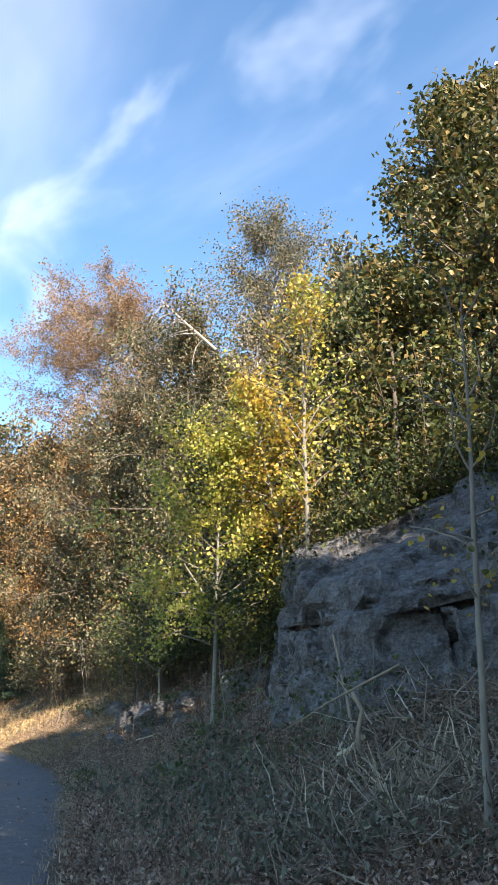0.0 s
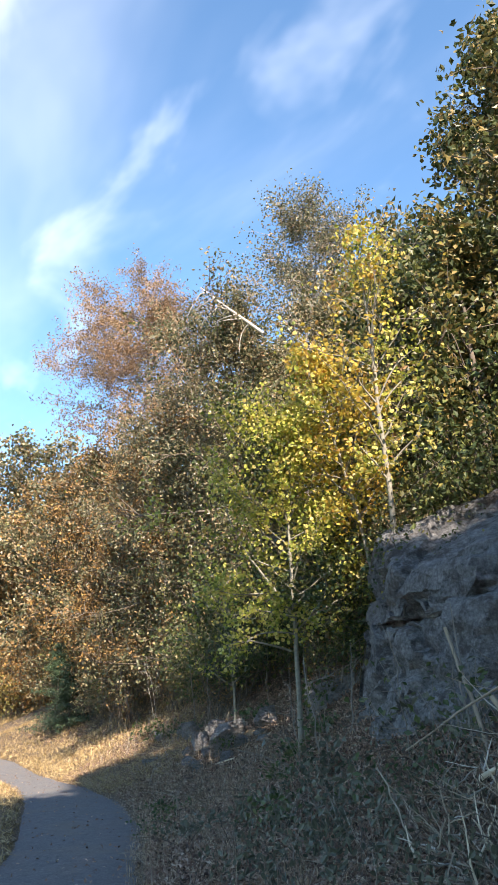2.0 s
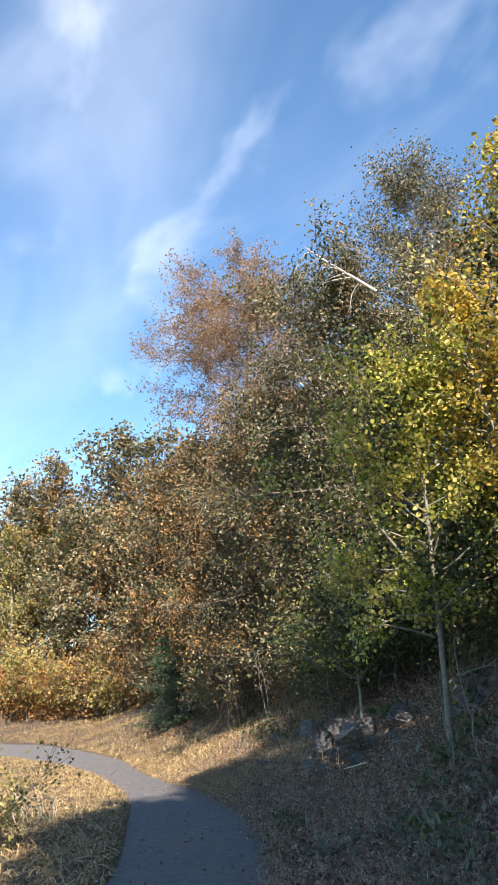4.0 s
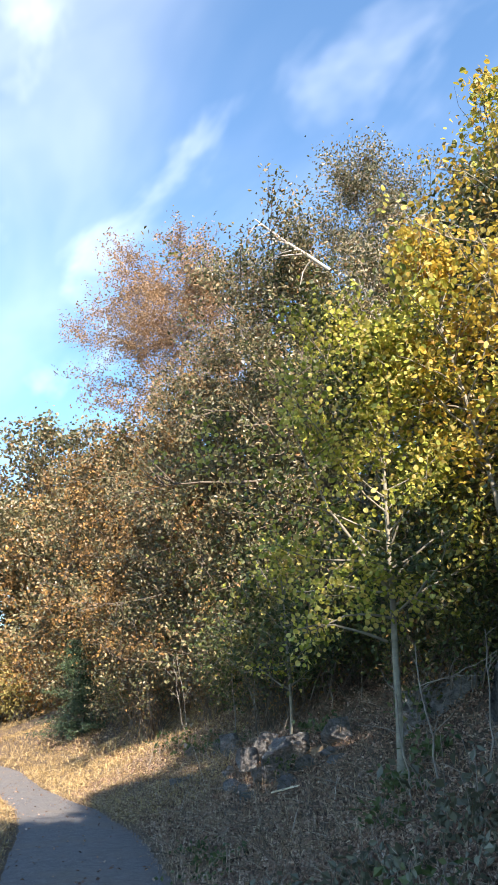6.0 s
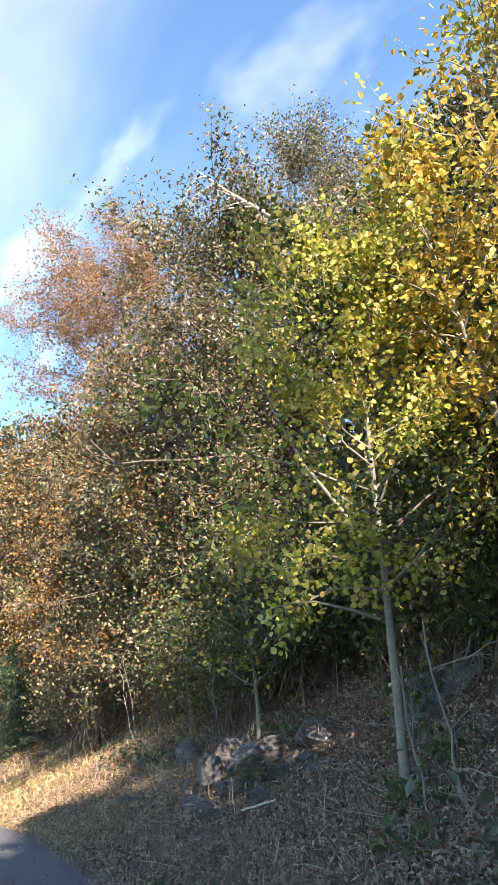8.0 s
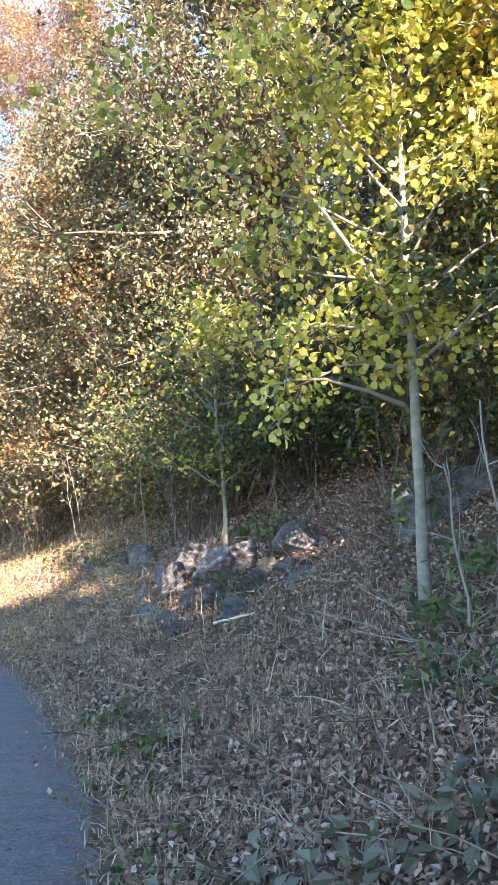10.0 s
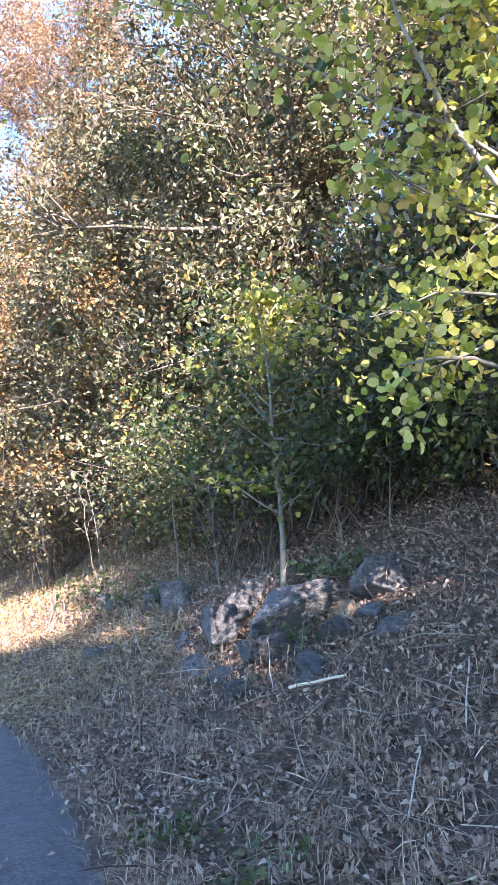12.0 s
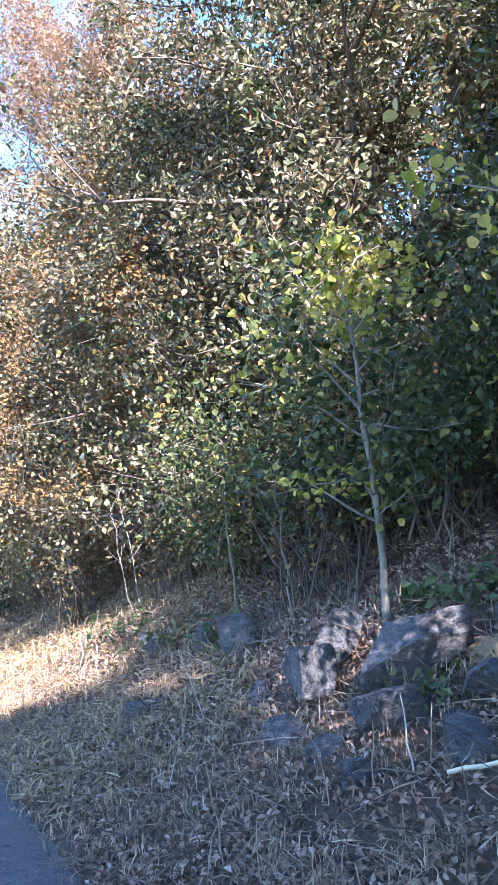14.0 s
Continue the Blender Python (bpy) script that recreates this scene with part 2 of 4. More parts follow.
# ---- the lie of the land ----
RIGHT_EDGE = [(-30, 6.4), (0.5, 0.25), (7.5, -1.67), (10.9, -2.26), (13.1, -2.66), (15.0, -2.98), (17.0, -3.58), (19.2, -4.3), (21.0, -5.1), (22.3, -5.6),
              (24.6, -6.9), (28.5, -8.8), (33, -10.9), (36, -13.2), (39, -16.2), (41, -19.5), (42.5, -24), (44, -32), (46, -50), (60, -200)]
LEFT_EDGE = [(-30, 4.3), (0.5, -1.75), (7.5, -3.2), (11, -3.9), (12.75, -4.25), (19.85, -6.45), (22, -7.3), (28, -10.2), (31, -12.3), (34, -15.4), (36.5, -19.5), (38, -25), (40, -36), (42, -55), (60, -210)]
BANK_D = [-60, -1.6, -0.4, 0, 0.5, 1.0, 1.5, 2.0, 2.5, 3.0, 3.5, 4.0, 6.0, 10, 20, 40, 80, 400]
BANK_Z = [0.6, 0.03, 0.0, 0.01, 0.07, 0.2, 0.37, 0.54, 0.76, 1.06, 1.4, 1.8, 3.5, 6.6, 14.5, 27, 38, 45]


def line(table, y):
    ys, xs = np.array(table).T
    return np.interp(y, ys, xs)


def bank_d(x, y):
    y = np.asarray(y, float)
    s = (line(RIGHT_EDGE, y + 0.5) - line(RIGHT_EDGE, y - 0.5))
    return (x - line(RIGHT_EDGE, y)) / np.sqrt(1 + s * s)


def waves(x, y, f, seed):
    r = np.random.default_rng(seed)
    z = 0.0
    for i in range(7):
        a, k, ph = r.uniform(0, 6.28), f * r.uniform(0.6, 1.8), r.uniform(0, 6.28)
        z = z + np.sin(k * (x * np.cos(a) + y * np.sin(a)) + ph)
    return z / 7


def ground_z(x, y):
    x, y = np.asarray(x, float), np.asarray(y, float)
    d = bank_d(x, y)
    far = np.interp(y, [-40, 8, 11, 14, 26, 38, 120], [0.45, 0.45, 0.6, 1.0, 1.0, 1.3, 1.3])
    z = np.interp(d, BANK_D, BANK_Z) * np.where(d > 0, np.where(d < 12, far, 1 + (far - 1) * 12 / np.maximum(d, 12)), 1)
    z = np.minimum(z, np.minimum(2.5 + 0.55 * np.maximum(x + 24, 0), 26))
    z = z + np.interp(y, [-40, 28, 33, 36, 39, 42, 60], [0, 0, 0.16, 0.35, 0.6, 0.75, 1.2])
    z = z + 0.15 * np.exp(-(((x + 2.2) / 1.3) ** 2 + ((y - 20.1) / 1.0) ** 2))
    z = z + np.interp(y, [14, 17, 19, 21.5, 26, 31], [0, 0.2, 0.3, 0.45, 0.4, 0]) * np.interp(d, [0.1, 1.0, 2.2, 3.5, 6.0], [0, 0.4, 1.0, 0.9, 0])
    left = line(LEFT_EDGE, y) - x
    rough = np.clip(np.maximum(d, left) * 1.5, 0, 1)
    z = z + rough * (0.05 * waves(x, y, 3.0, 1) + 0.03 * waves(x, y, 9.0, 2) + np.clip(d - 3, 0, 3) * 0.1 * waves(x, y, 1.2, 3))
    return z - np.where((d < 0.02) & (left < 0.02), 0.03, 0.0)


def gz(x, y):
    return float(ground_z(x, y))


# ---- mesh tools ----
def raw_mesh(name, verts, faces, mats, smooth=False):
    """A mesh from a vertex array and an index array in which all faces have the same number of corners."""
    me = bpy.data.meshes.new(name)
    verts, faces = np.asarray(verts, np.float32), np.asarray(faces, np.int32)
    n, k = faces.shape
    me.vertices.add(len(verts))
    me.vertices.foreach_set("co", verts.ravel())
    me.loops.add(n * k)
    me.loops.foreach_set("vertex_index", faces.ravel())
    me.polygons.add(n)
    me.polygons.foreach_set("loop_start", np.arange(0, n * k, k, dtype=np.int32))
    me.polygons.foreach_set("use_smooth", np.full(n, smooth))
    me.update(calc_edges=True)
    for m in mats if isinstance(mats, (list, tuple)) else [mats]:
        me.materials.append(m)
    return me


def child(name, me, parent, label=""):
    ob = new(name, me)
    ob.parent = parent
    return tagged(ob, label)


def part(name, bm, mat, parent, label=""):
    me = bpy.data.meshes.new(name)
    bm.to_mesh(me)
    bm.free()
    me.materials.append(mat)
    return child(name, me, parent, label)


def unit(v):
    return v / np.maximum(np.linalg.norm(v, axis=-1, keepdims=True), 1e-9)


def leaves(pos, size, rng, kind="round", up=0.5, droop=0.0, bias=None):
    """Folded leaf blades round the given places: vertices and faces (quads)."""
    n = len(pos)
    nrm = rng.normal(size=(n, 3)) + np.array((0, 0, up))
    nrm = unit(nrm if bias is None else nrm * 0.75 + bias)
    u = unit(np.cross(nrm, rng.normal(size=(n, 3))) - np.array((0, 0, droop)))
    v = unit(np.cross(nrm, u))
    nrm = np.cross(u, v)
    s = np.broadcast_to(np.asarray(size, float), (n,))[:, None] * rng.uniform(0.7, 1.25, (n, 1))
    fold = rng.uniform(0.05, 0.25, (n, 1))
    if kind == "round":
        rows = [(-0.5, 0, 0), (-0.36, 0.36, 0.8), (0.02, 0.49, 1), (0.34, 0.3, 0.7), (0.54, 0, 0), (0.34, -0.3, 0.7), (0.02, -0.49, 1), (-0.36, -0.36, 0.8)]
        quads = np.array([(0, 1, 2, 3, 4), (0, 4, 5, 6, 7)])
    elif kind == "blade":
        rows = [(-0.5, 0, 0), (-0.2, 0.27, 0.9), (0.18, 0.26, 0.9), (0.55, 0, -0.5), (0.18, -0.26, 0.9), (-0.2, -0.27, 0.9)]
        quads = np.array([(0, 1, 2, 3), (0, 3, 4, 5)])
    elif kind == "curled":
        fold = fold * 2.2
        rows = [(-0.5, 0, 0.6), (-0.24, 0.3, 0.9), (0.1, 0.24, 1.1), (0.5, 0.04, -0.3), (0.16, -0.3, 0.8), (-0.2, -0.22, 1.0)]
        quads = np.array([(0, 1, 2, 3), (0, 3, 4, 5)])
    else:
        w = {"oval": 0.34, "needle": 0.16, "straw": 0.025}[kind]
        rows = [(-0.5, 0, 0), (0.0, w, 1), (0.55, 0, 0), (0.0, -w, 1)]
        quads = np.array([(0, 1, 2, 3)])
    vs = np.stack([pos + s * (a * u + b * v + f * fold * nrm) for a, b, f in rows], 1).reshape(-1, 3)
    fs = (quads[None] + (np.arange(n) * len(rows))[:, None, None]).reshape(-1, quads.shape[1])
    return vs, fs


def tubes(branches, sides=5):
    """Tapered limbs from (points, radii) pairs: vertices and quads."""
    vs, fs, off = [], [], 0
    ang = np.arange(sides) * 2 * np.pi / sides
    for pts, rad in branches:
        pts, rad = np.asarray(pts, float), np.asarray(rad, float)
        t = unit(np.gradient(pts, axis=0))
        ref = np.array((1.0, 0.1, 0.0)) if abs(t[0, 2]) > 0.7 else np.array((0.0, 0.1, 1.0))
        a = unit(np.cross(t, ref))
        b = np.cross(t, a)
        ring = pts[:, None] + rad[:, None, None] * (np.cos(ang)[None, :, None] * a[:, None] + np.sin(ang)[None, :, None] * b[:, None])
        k = len(pts)
        vs.append(ring.reshape(-1, 3))
        i, j = np.meshgrid(np.arange(k - 1), np.arange(sides), indexing="ij")
        j2 = (j + 1) % sides
        fs.append(np.stack([i * sides + j, i * sides + j2, (i + 1) * sides + j2, (i + 1) * sides + j], -1).reshape(-1, 4) + off)
        off += k * sides
    return np.concatenate(vs), np.concatenate(fs)


def bent(start, way, length, rng, steps=5, curl=0.15, rise=0.0):
    """A crooked line of points."""
    pts, w = [np.asarray(start, float)], unit(np.asarray(way, float))
    for _ in range(steps):
        w = unit(w + rng.normal(size=3) * curl + np.array((0, 0, rise)))
        pts.append(pts[-1] + w * length / steps)
    return np.array(pts)


def spread_on(pts, f):
    """Many places along a line at once."""
    k = len(pts) - 1
    f = np.clip(f, 0, 0.999) * k
    i = f.astype(int)
    return pts[i] + (pts[i + 1] - pts[i]) * (f - i)[:, None]


def along(pts, f):
    k = len(pts) - 1
    i = min(int(f * k), k - 1)
    return pts[i] + (pts[i + 1] - pts[i]) * (f * k - i)


def tree(name, label, x, y, top, spread, clear, trunk_r, bark, leaf, seed, n_limb=26, n_twig=9, n_leaf=7, leaf_size=0.09, kind="oval",
         lean=(0, 0), elev=0.5, shape="oval", category="tree", group="", second=None, puff=0.16, base=None, wobble=0.05, bare=0.0, split=True, squash=1.0, skew=0.0):
    """A tree with its foot on the ground at x, y: trunk, branches and crown. top: height of its tip over the datum. clear: bare part of the stem."""
    rng = np.random.default_rng(seed)
    z0 = gz(x, y) - 0.05 if base is None else base
    h = top - z0 - 0.28 * spread
    root = tagged(new(name), label, category, group)
    root.location = (x, y, z0)
    k = 12
    f = np.linspace(0, 1, k + 1)
    stem = np.stack([lean[0] * f ** 1.3, lean[1] * f ** 1.3, h * f], 1)
    wob = np.cumsum(rng.normal(size=(k + 1, 2)) * wobble * h / k, 0)
    wob -= wob[0]
    stem[:, :2] += wob
    flare = np.where(f < 0.03, 1.3, 1.0)
    srad = trunk_r * flare * np.maximum(1 - f, 0.0) ** 0.8 + 0.006
    trunk = tubes([(stem, srad)], 9)
    limbs, fine, spots, tilt = [], [], [], []
    az = rng.uniform(0, 6.28)
    for i in range(n_limb):
        g = clear + (0.97 - clear) * ((i + rng.uniform(0, 1)) / n_limb)
        q = (g - clear) / (1 - clear)
        if shape == "oval":
            prof = (math.sin(math.pi * min(0.12 + q * 0.86, 1.0)) ** 0.7)
        elif shape == "cone":
            prof = (1 - q) ** 0.8 + 0.1
        elif shape == "round":
            prof = math.sqrt(max(1 - (2 * q - 0.75) ** 2 / 1.6, 0.05))
        else:
            prof = 0.45 + 0.55 * q if q < 0.7 else 1.2 - 0.6 * q
        az += 2.4 + rng.normal() * 0.35
        ln = spread * prof * rng.uniform(0.65, 1.2)
        e = elev + rng.normal() * 0.18 + 0.5 * q * (shape != "cone")
        w = (math.cos(az) * math.cos(e), math.sin(az) * math.cos(e) * squash, math.sin(e))
        ln *= math.hypot(w[0], w[1]) / max(math.cos(e), 0.05) * (1 - skew * max(math.cos(az), 0.0))
        p0 = along(stem, g)
        lp = bent(p0, w, ln, rng, 6, 0.16, 0.04)
        r0 = max(trunk_r * (1 - g) ** 0.8 * 0.5, 0.008) + 0.004
        limbs.append((lp, np.linspace(r0, 0.004, 7)))
        for j in range(n_twig):
            s = rng.uniform(0.22, 1.0)
            t0 = along(lp, s)
            tw = unit(np.array(w) * 0.6 + rng.normal(size=3) * 0.75 + np.array((0, 0, 0.12)))
            tp = bent(t0, tw, ln * rng.uniform(0.18, 0.42) + 0.12, rng, 3, 0.25)
            fine.append((tp, np.linspace(max(r0 * 0.35, 0.005), 0.002, 4)))
            if rng.random() < bare:
                continue
            m = rng.poisson(n_leaf)
            if m:
                c = spread_on(tp, rng.uniform(0.1, 1.0, m))
                tilt.append(np.repeat(unit(rng.normal(size=(1, 3)) + np.array((0, 0, 0.4))), m, 0))
                spots.append(c + rng.normal(size=(m, 3)) * puff)
    tv, tf = trunk
    child("trunk", raw_mesh("trunk", tv, tf, bark, True), root)
    if split:
        for lb in limbs:
            v, f = tubes([lb], 5)
            child("limb", raw_mesh("limb", v, f, bark, True), root)
    fine = [(q[::1 if split else 3], r[::1 if split else 3]) for q, r in fine[::2 if split else 3]]
    bv, bf = tubes(fine if split else limbs + fine, 3)
    tagged(child("twigwork", raw_mesh("twigwork", bv, bf, bark, True), root), kind="stuff")
    if spots:
        spots, tilt = np.concatenate(spots), np.concatenate(tilt)
        if second:
            low = np.array([noise.noise(Vector(q) * 0.9 + Vector((seed, 0, 0))) for q in spots]) + 0.12 * rng.normal(size=len(spots)) > np.interp(second[1], [0, 0.5, 1], [0.45, 0.0, -0.45])
            lv, lf = leaves(spots[~low], leaf_size, rng, kind, bias=tilt[~low])
            l2, f2 = leaves(spots[low], leaf_size, rng, kind, bias=tilt[low])
            me = raw_mesh("crown", np.concatenate([lv, l2]), np.concatenate([lf, f2 + len(lv)]), [leaf, second[0]])
            idx = np.zeros(len(lf) + len(f2), np.int32)
            idx[len(lf):] = 1
            me.polygons.foreach_set("material_index", idx)
        else:
            lv, lf = leaves(spots, leaf_size, rng, kind, bias=tilt)
            me = raw_mesh("crown", lv, lf, leaf)
        child("crown", me, root)
    return root


def shrub(name, label, x, y, height, spread, bark, leaf, seed, n_stem=9, n_twig=10, n_leaf=8, leaf_size=0.07, kind="oval", group="", puff=0.1, category="shrub"):
    """A many-stemmed bush."""
    rng = np.random.default_rng(seed)
    root = tagged(new(name), label, category, group)
    root.location = (x, y, gz(x, y) - 0.04)
    stems, spots = [], []
    for i in range(n_stem):
        az, e = rng.uniform(0, 6.28), rng.uniform(0.75, 1.45)
        w = (math.cos(az) * math.cos(e), math.sin(az) * math.cos(e), math.sin(e))
        ln = height * rng.uniform(0.6, 1.05)
        sp = bent(rng.normal(size=3) * np.array((spread * 0.18, spread * 0.18, 0)), w, ln, rng, 6, 0.14)
        sp[:, 2] = np.maximum(sp[:, 2], 0)
        stems.append((sp, np.linspace(0.006 + 0.004 * height, 0.003, 7)))
        for j in range(n_twig):
            t0 = along(sp, rng.uniform(0.2, 1.0))
            tw = unit(rng.normal(size=3) + np.array((w[0], w[1], 0.3)))
            tp = bent(t0, tw, spread * rng.uniform(0.25, 0.65), rng, 3, 0.25)
            if j % 2:
                stems.append((tp[::3], np.array((0.006, 0.002))))
            m = rng.poisson(n_leaf)
            if m:
                spots.append(spread_on(tp, rng.uniform(0.1, 1, m)) + rng.normal(size=(m, 3)) * puff)
    bv, bf = tubes(stems, 3)
    tagged(child("stemwork", raw_mesh("stemwork", bv, bf, bark, True), root), kind="stuff")
    if spots:
        lv, lf = leaves(np.concatenate(spots), leaf_size, rng, kind)
        lv[:, 2] = np.maximum(lv[:, 2], 0.0)
        child("foliage", raw_mesh("foliage", lv, lf, leaf), root)
    return root


def put(thing, x, y, turn=0.0, scale=1.0, label="", z=None):
    """A copy of a tree or bush on the ground at x, y."""
    zz = gz(x, y) - 0.05 if z is None else z
    c = copy_thing(thing, pose(x, y, zz, 0, 0, turn) @ Matrix.Scale(scale, 4))
    return tagged(c, label)


# ---- ground and path ----
def spaced(lo, hi, a, b, fine, reach):
    left = lo - (np.geomspace(1, reach + 1, 42)[1:] - 1)[::-1]
    right = hi + (np.geomspace(1, reach + 1, 42)[1:] - 1)
    return np.concatenate([left, np.arange(lo, hi + 1e-6, fine), right])


gxs, gys = spaced(-14.0, 4.5, 0, 0, 0.13, 900.0), spaced(4.0, 34.0, 0, 0, 0.15, 900.0)
GX, GY = np.meshgrid(gxs, gys)
GZ = ground_z(GX, GY)
nx, ny = len(gxs), len(gys)
ii, jj = np.meshgrid(np.arange(nx - 1), np.arange(ny - 1))
quads = np.stack([jj * nx + ii, jj * nx + ii + 1, (jj + 1) * nx + ii + 1, (jj + 1) * nx + ii], -1).reshape(-1, 4)
tagged(new("ground", raw_mesh("ground", np.stack([GX, GY, GZ], -1).reshape(-1, 3), quads, GROUND, True)),
       "brown earth bank with leaf mould rising from the path", "ground", "", "structure")

py_ = np.concatenate([np.arange(-20, 38, 0.12), np.arange(38, 45, 0.05)])
pr = line(RIGHT_EDGE, py_) + 0.05 * waves(py_, py_ * 0, 2.0, 11) + 0.03 * waves(py_, py_ * 0, 9.0, 12)
pl = line(LEFT_EDGE, py_) + 0.07 * waves(py_, py_ * 0, 1.6, 13) + 0.03 * waves(py_, py_ * 0, 9.0, 14)
across = np.linspace(0, 1, 9)
PX = pl[:, None] + (pr - pl)[:, None] * across[None]
PY = np.repeat(py_[:, None], 9, 1)
RISE = np.interp(PY, [-40, 28, 33, 36, 39, 42, 60], [0, 0, 0.16, 0.35, 0.6, 0.75, 1.2])
PZ = RISE + 0.004 + 0.03 * np.sin(across * math.pi)[None] ** 0.6 + 0.006 * waves(PX, PY, 5.0, 15) - 0.03 * (np.abs(across - 0.5) > 0.49)[None]
ii, jj = np.meshgrid(np.arange(8), np.arange(len(py_) - 1))
quads = np.stack([jj * 9 + ii, jj * 9 + ii + 1, (jj + 1) * 9 + ii + 1, (jj + 1) * 9 + ii], -1).reshape(-1, 4)
tagged(new("path", raw_mesh("path", np.stack([PX, PY, PZ], -1).reshape(-1, 3), quads, PATHWAY, True)),
       "grey worn asphalt footpath with gritty crumbling edges", "path", "", "structure")

# ---- rocks ----
def carved(planes, size, seed, cuts=4, rough=0.05, bevel=0.05, fine=0.015, step=0.7):
    """A block cut down by planes (point, normal), with worn edges and an uneven face."""
    bm = bmesh.new()
    bmesh.ops.create_cube(bm, size=size)
    for p, n in planes:
        r = bmesh.ops.bisect_plane(bm, geom=bm.verts[:] + bm.edges[:] + bm.faces[:], plane_co=p, plane_no=n, clear_outer=True)
        edges = [e for e in r["geom_cut"] if isinstance(e, bmesh.types.BMEdge)]
        if edges:
            bmesh.ops.edgeloop_fill(bm, edges=edges)
    bmesh.ops.bevel(bm, geom=bm.edges[:], offset=bevel, segments=2, affect="EDGES", profile=0.6)
    bmesh.ops.triangulate(bm, faces=bm.faces[:])
    for _ in range(cuts):
        long = [e for e in bm.edges if e.calc_length() > fine * 8]
        if not long:
            break
        bmesh.ops.subdivide_edges(bm, edges=long, cuts=1)
        bmesh.ops.triangulate(bm, faces=[f for f in bm.faces if len(f.verts) > 3])
    bm.normal_update()
    off = Vector((seed * 3.1, seed * 1.7, 0))
    for v in bm.verts:
        q = v.co + off
        a = noise.fractal(q / (rough * 14), 1.0, 2.0, 4) * rough
        a += noise.fractal(q / (rough * 2.2) + Vector((3, 1, 5)), 0.9, 2.0, 3) * rough * 0.28
        cell = noise.voronoi(q / (rough * 5.5))[0]
        a += (cell[1] - cell[0]) * rough * 0.45 - rough * 0.2
        spot = noise.voronoi(q / (rough * 4.0) + Vector((a, 0, 0)))[1][0]
        a += (noise.cell(spot * 9.7) - 0.5) * rough * step
        crack = abs(noise.noise(q / (rough * 18) + Vector((7, 3, 1))))
        a -= max(0.0, 0.06 - crack) * rough * 14
        v.co += v.normal * a
    return bm


def boulder(x, y, z, sx, sy, sz, seed, mat=ROCK, turn=0, label="angular grey boulder at the foot of the bank", group="boulders at the foot of the bank", size=0.8):
    rng = np.random.default_rng(seed)
    planes = []
    for i in range(9):
        n = unit(rng.normal(size=3) * np.array((1, 1, 0.8)))
        planes.append((tuple(n * rng.uniform(0.28, 0.45)), tuple(n)))
    bm = carved(planes, 1.0, seed, 3, 0.02, 0.014, 0.016, 0.6)
    me = bpy.data.meshes.new("boulder")
    bm.to_mesh(me)
    bm.free()
    me.materials.append(mat)
    ob = tagged(new("boulder", me), label, "rock", group)
    ob.matrix_world = pose(x, y, z - 0.06, rng.uniform(-12, 12), rng.uniform(-12, 12), turn) @ Matrix.Diagonal((sx * size, sy * size, sz * size, 1))
    return ob


A, B, C = Vector((0.78, 13.56, 3.25)), Vector((1.75, 11.77, 2.87)), Vector((3.5, 13.0, 4.35))
top_n = (B - A).cross(C - A).normalized()
mid = Vector((2.6, 13.0, 1.5))
faces = [(A - mid, top_n), (Vector((0.5, 13.57, 1.78)) - mid, (-0.95, -0.1, 0.2)), (Vector((2, 15.2, 3)) - mid, (0.0, 0.95, 0.3)), (Vector((1.1, 12.5, 1.9)) - mid, (-0.8, -0.55, 0.2)),
         (Vector((3.4, 11.6, 3.55)) - mid, (0.1, -0.7, 0.72)), (Vector((0, 0, -1.6)), (0, 0, -1))]
front = (B - mid, (-0.3, -0.88, 0.36))
split_n, split_at = Vector((-0.22, -0.12, 1.0)).normalized(), Vector((1.4, 12.0, 2.5)) - mid
side_n, side_at = Vector((0.95, -0.2, 0.15)).normalized(), Vector((2.65, 11.4, 2.2)) - mid
outcrop = tagged(new("rock_outcrop"), "large sloping grey granite outcrop behind cut brush", "rock")
outcrop.location = mid
for cut, seed, push in (([(split_at + split_n * 0.003, -split_n)], 3, 0.0), ([(split_at - split_n * 0.003, split_n), (side_at - side_n * 0.005, side_n)], 5, -0.16), ([(split_at - split_n * 0.005, split_n), (side_at + side_n * 0.005, -side_n)], 8, 0.1)):
    fr = (front[0] + Vector(front[1]) * push, front[1])
    part("block", carved(faces + [fr] + cut, 9.0, seed, 6, 0.15, 0.045, 0.016, 1.0), ROCK, outcrop)

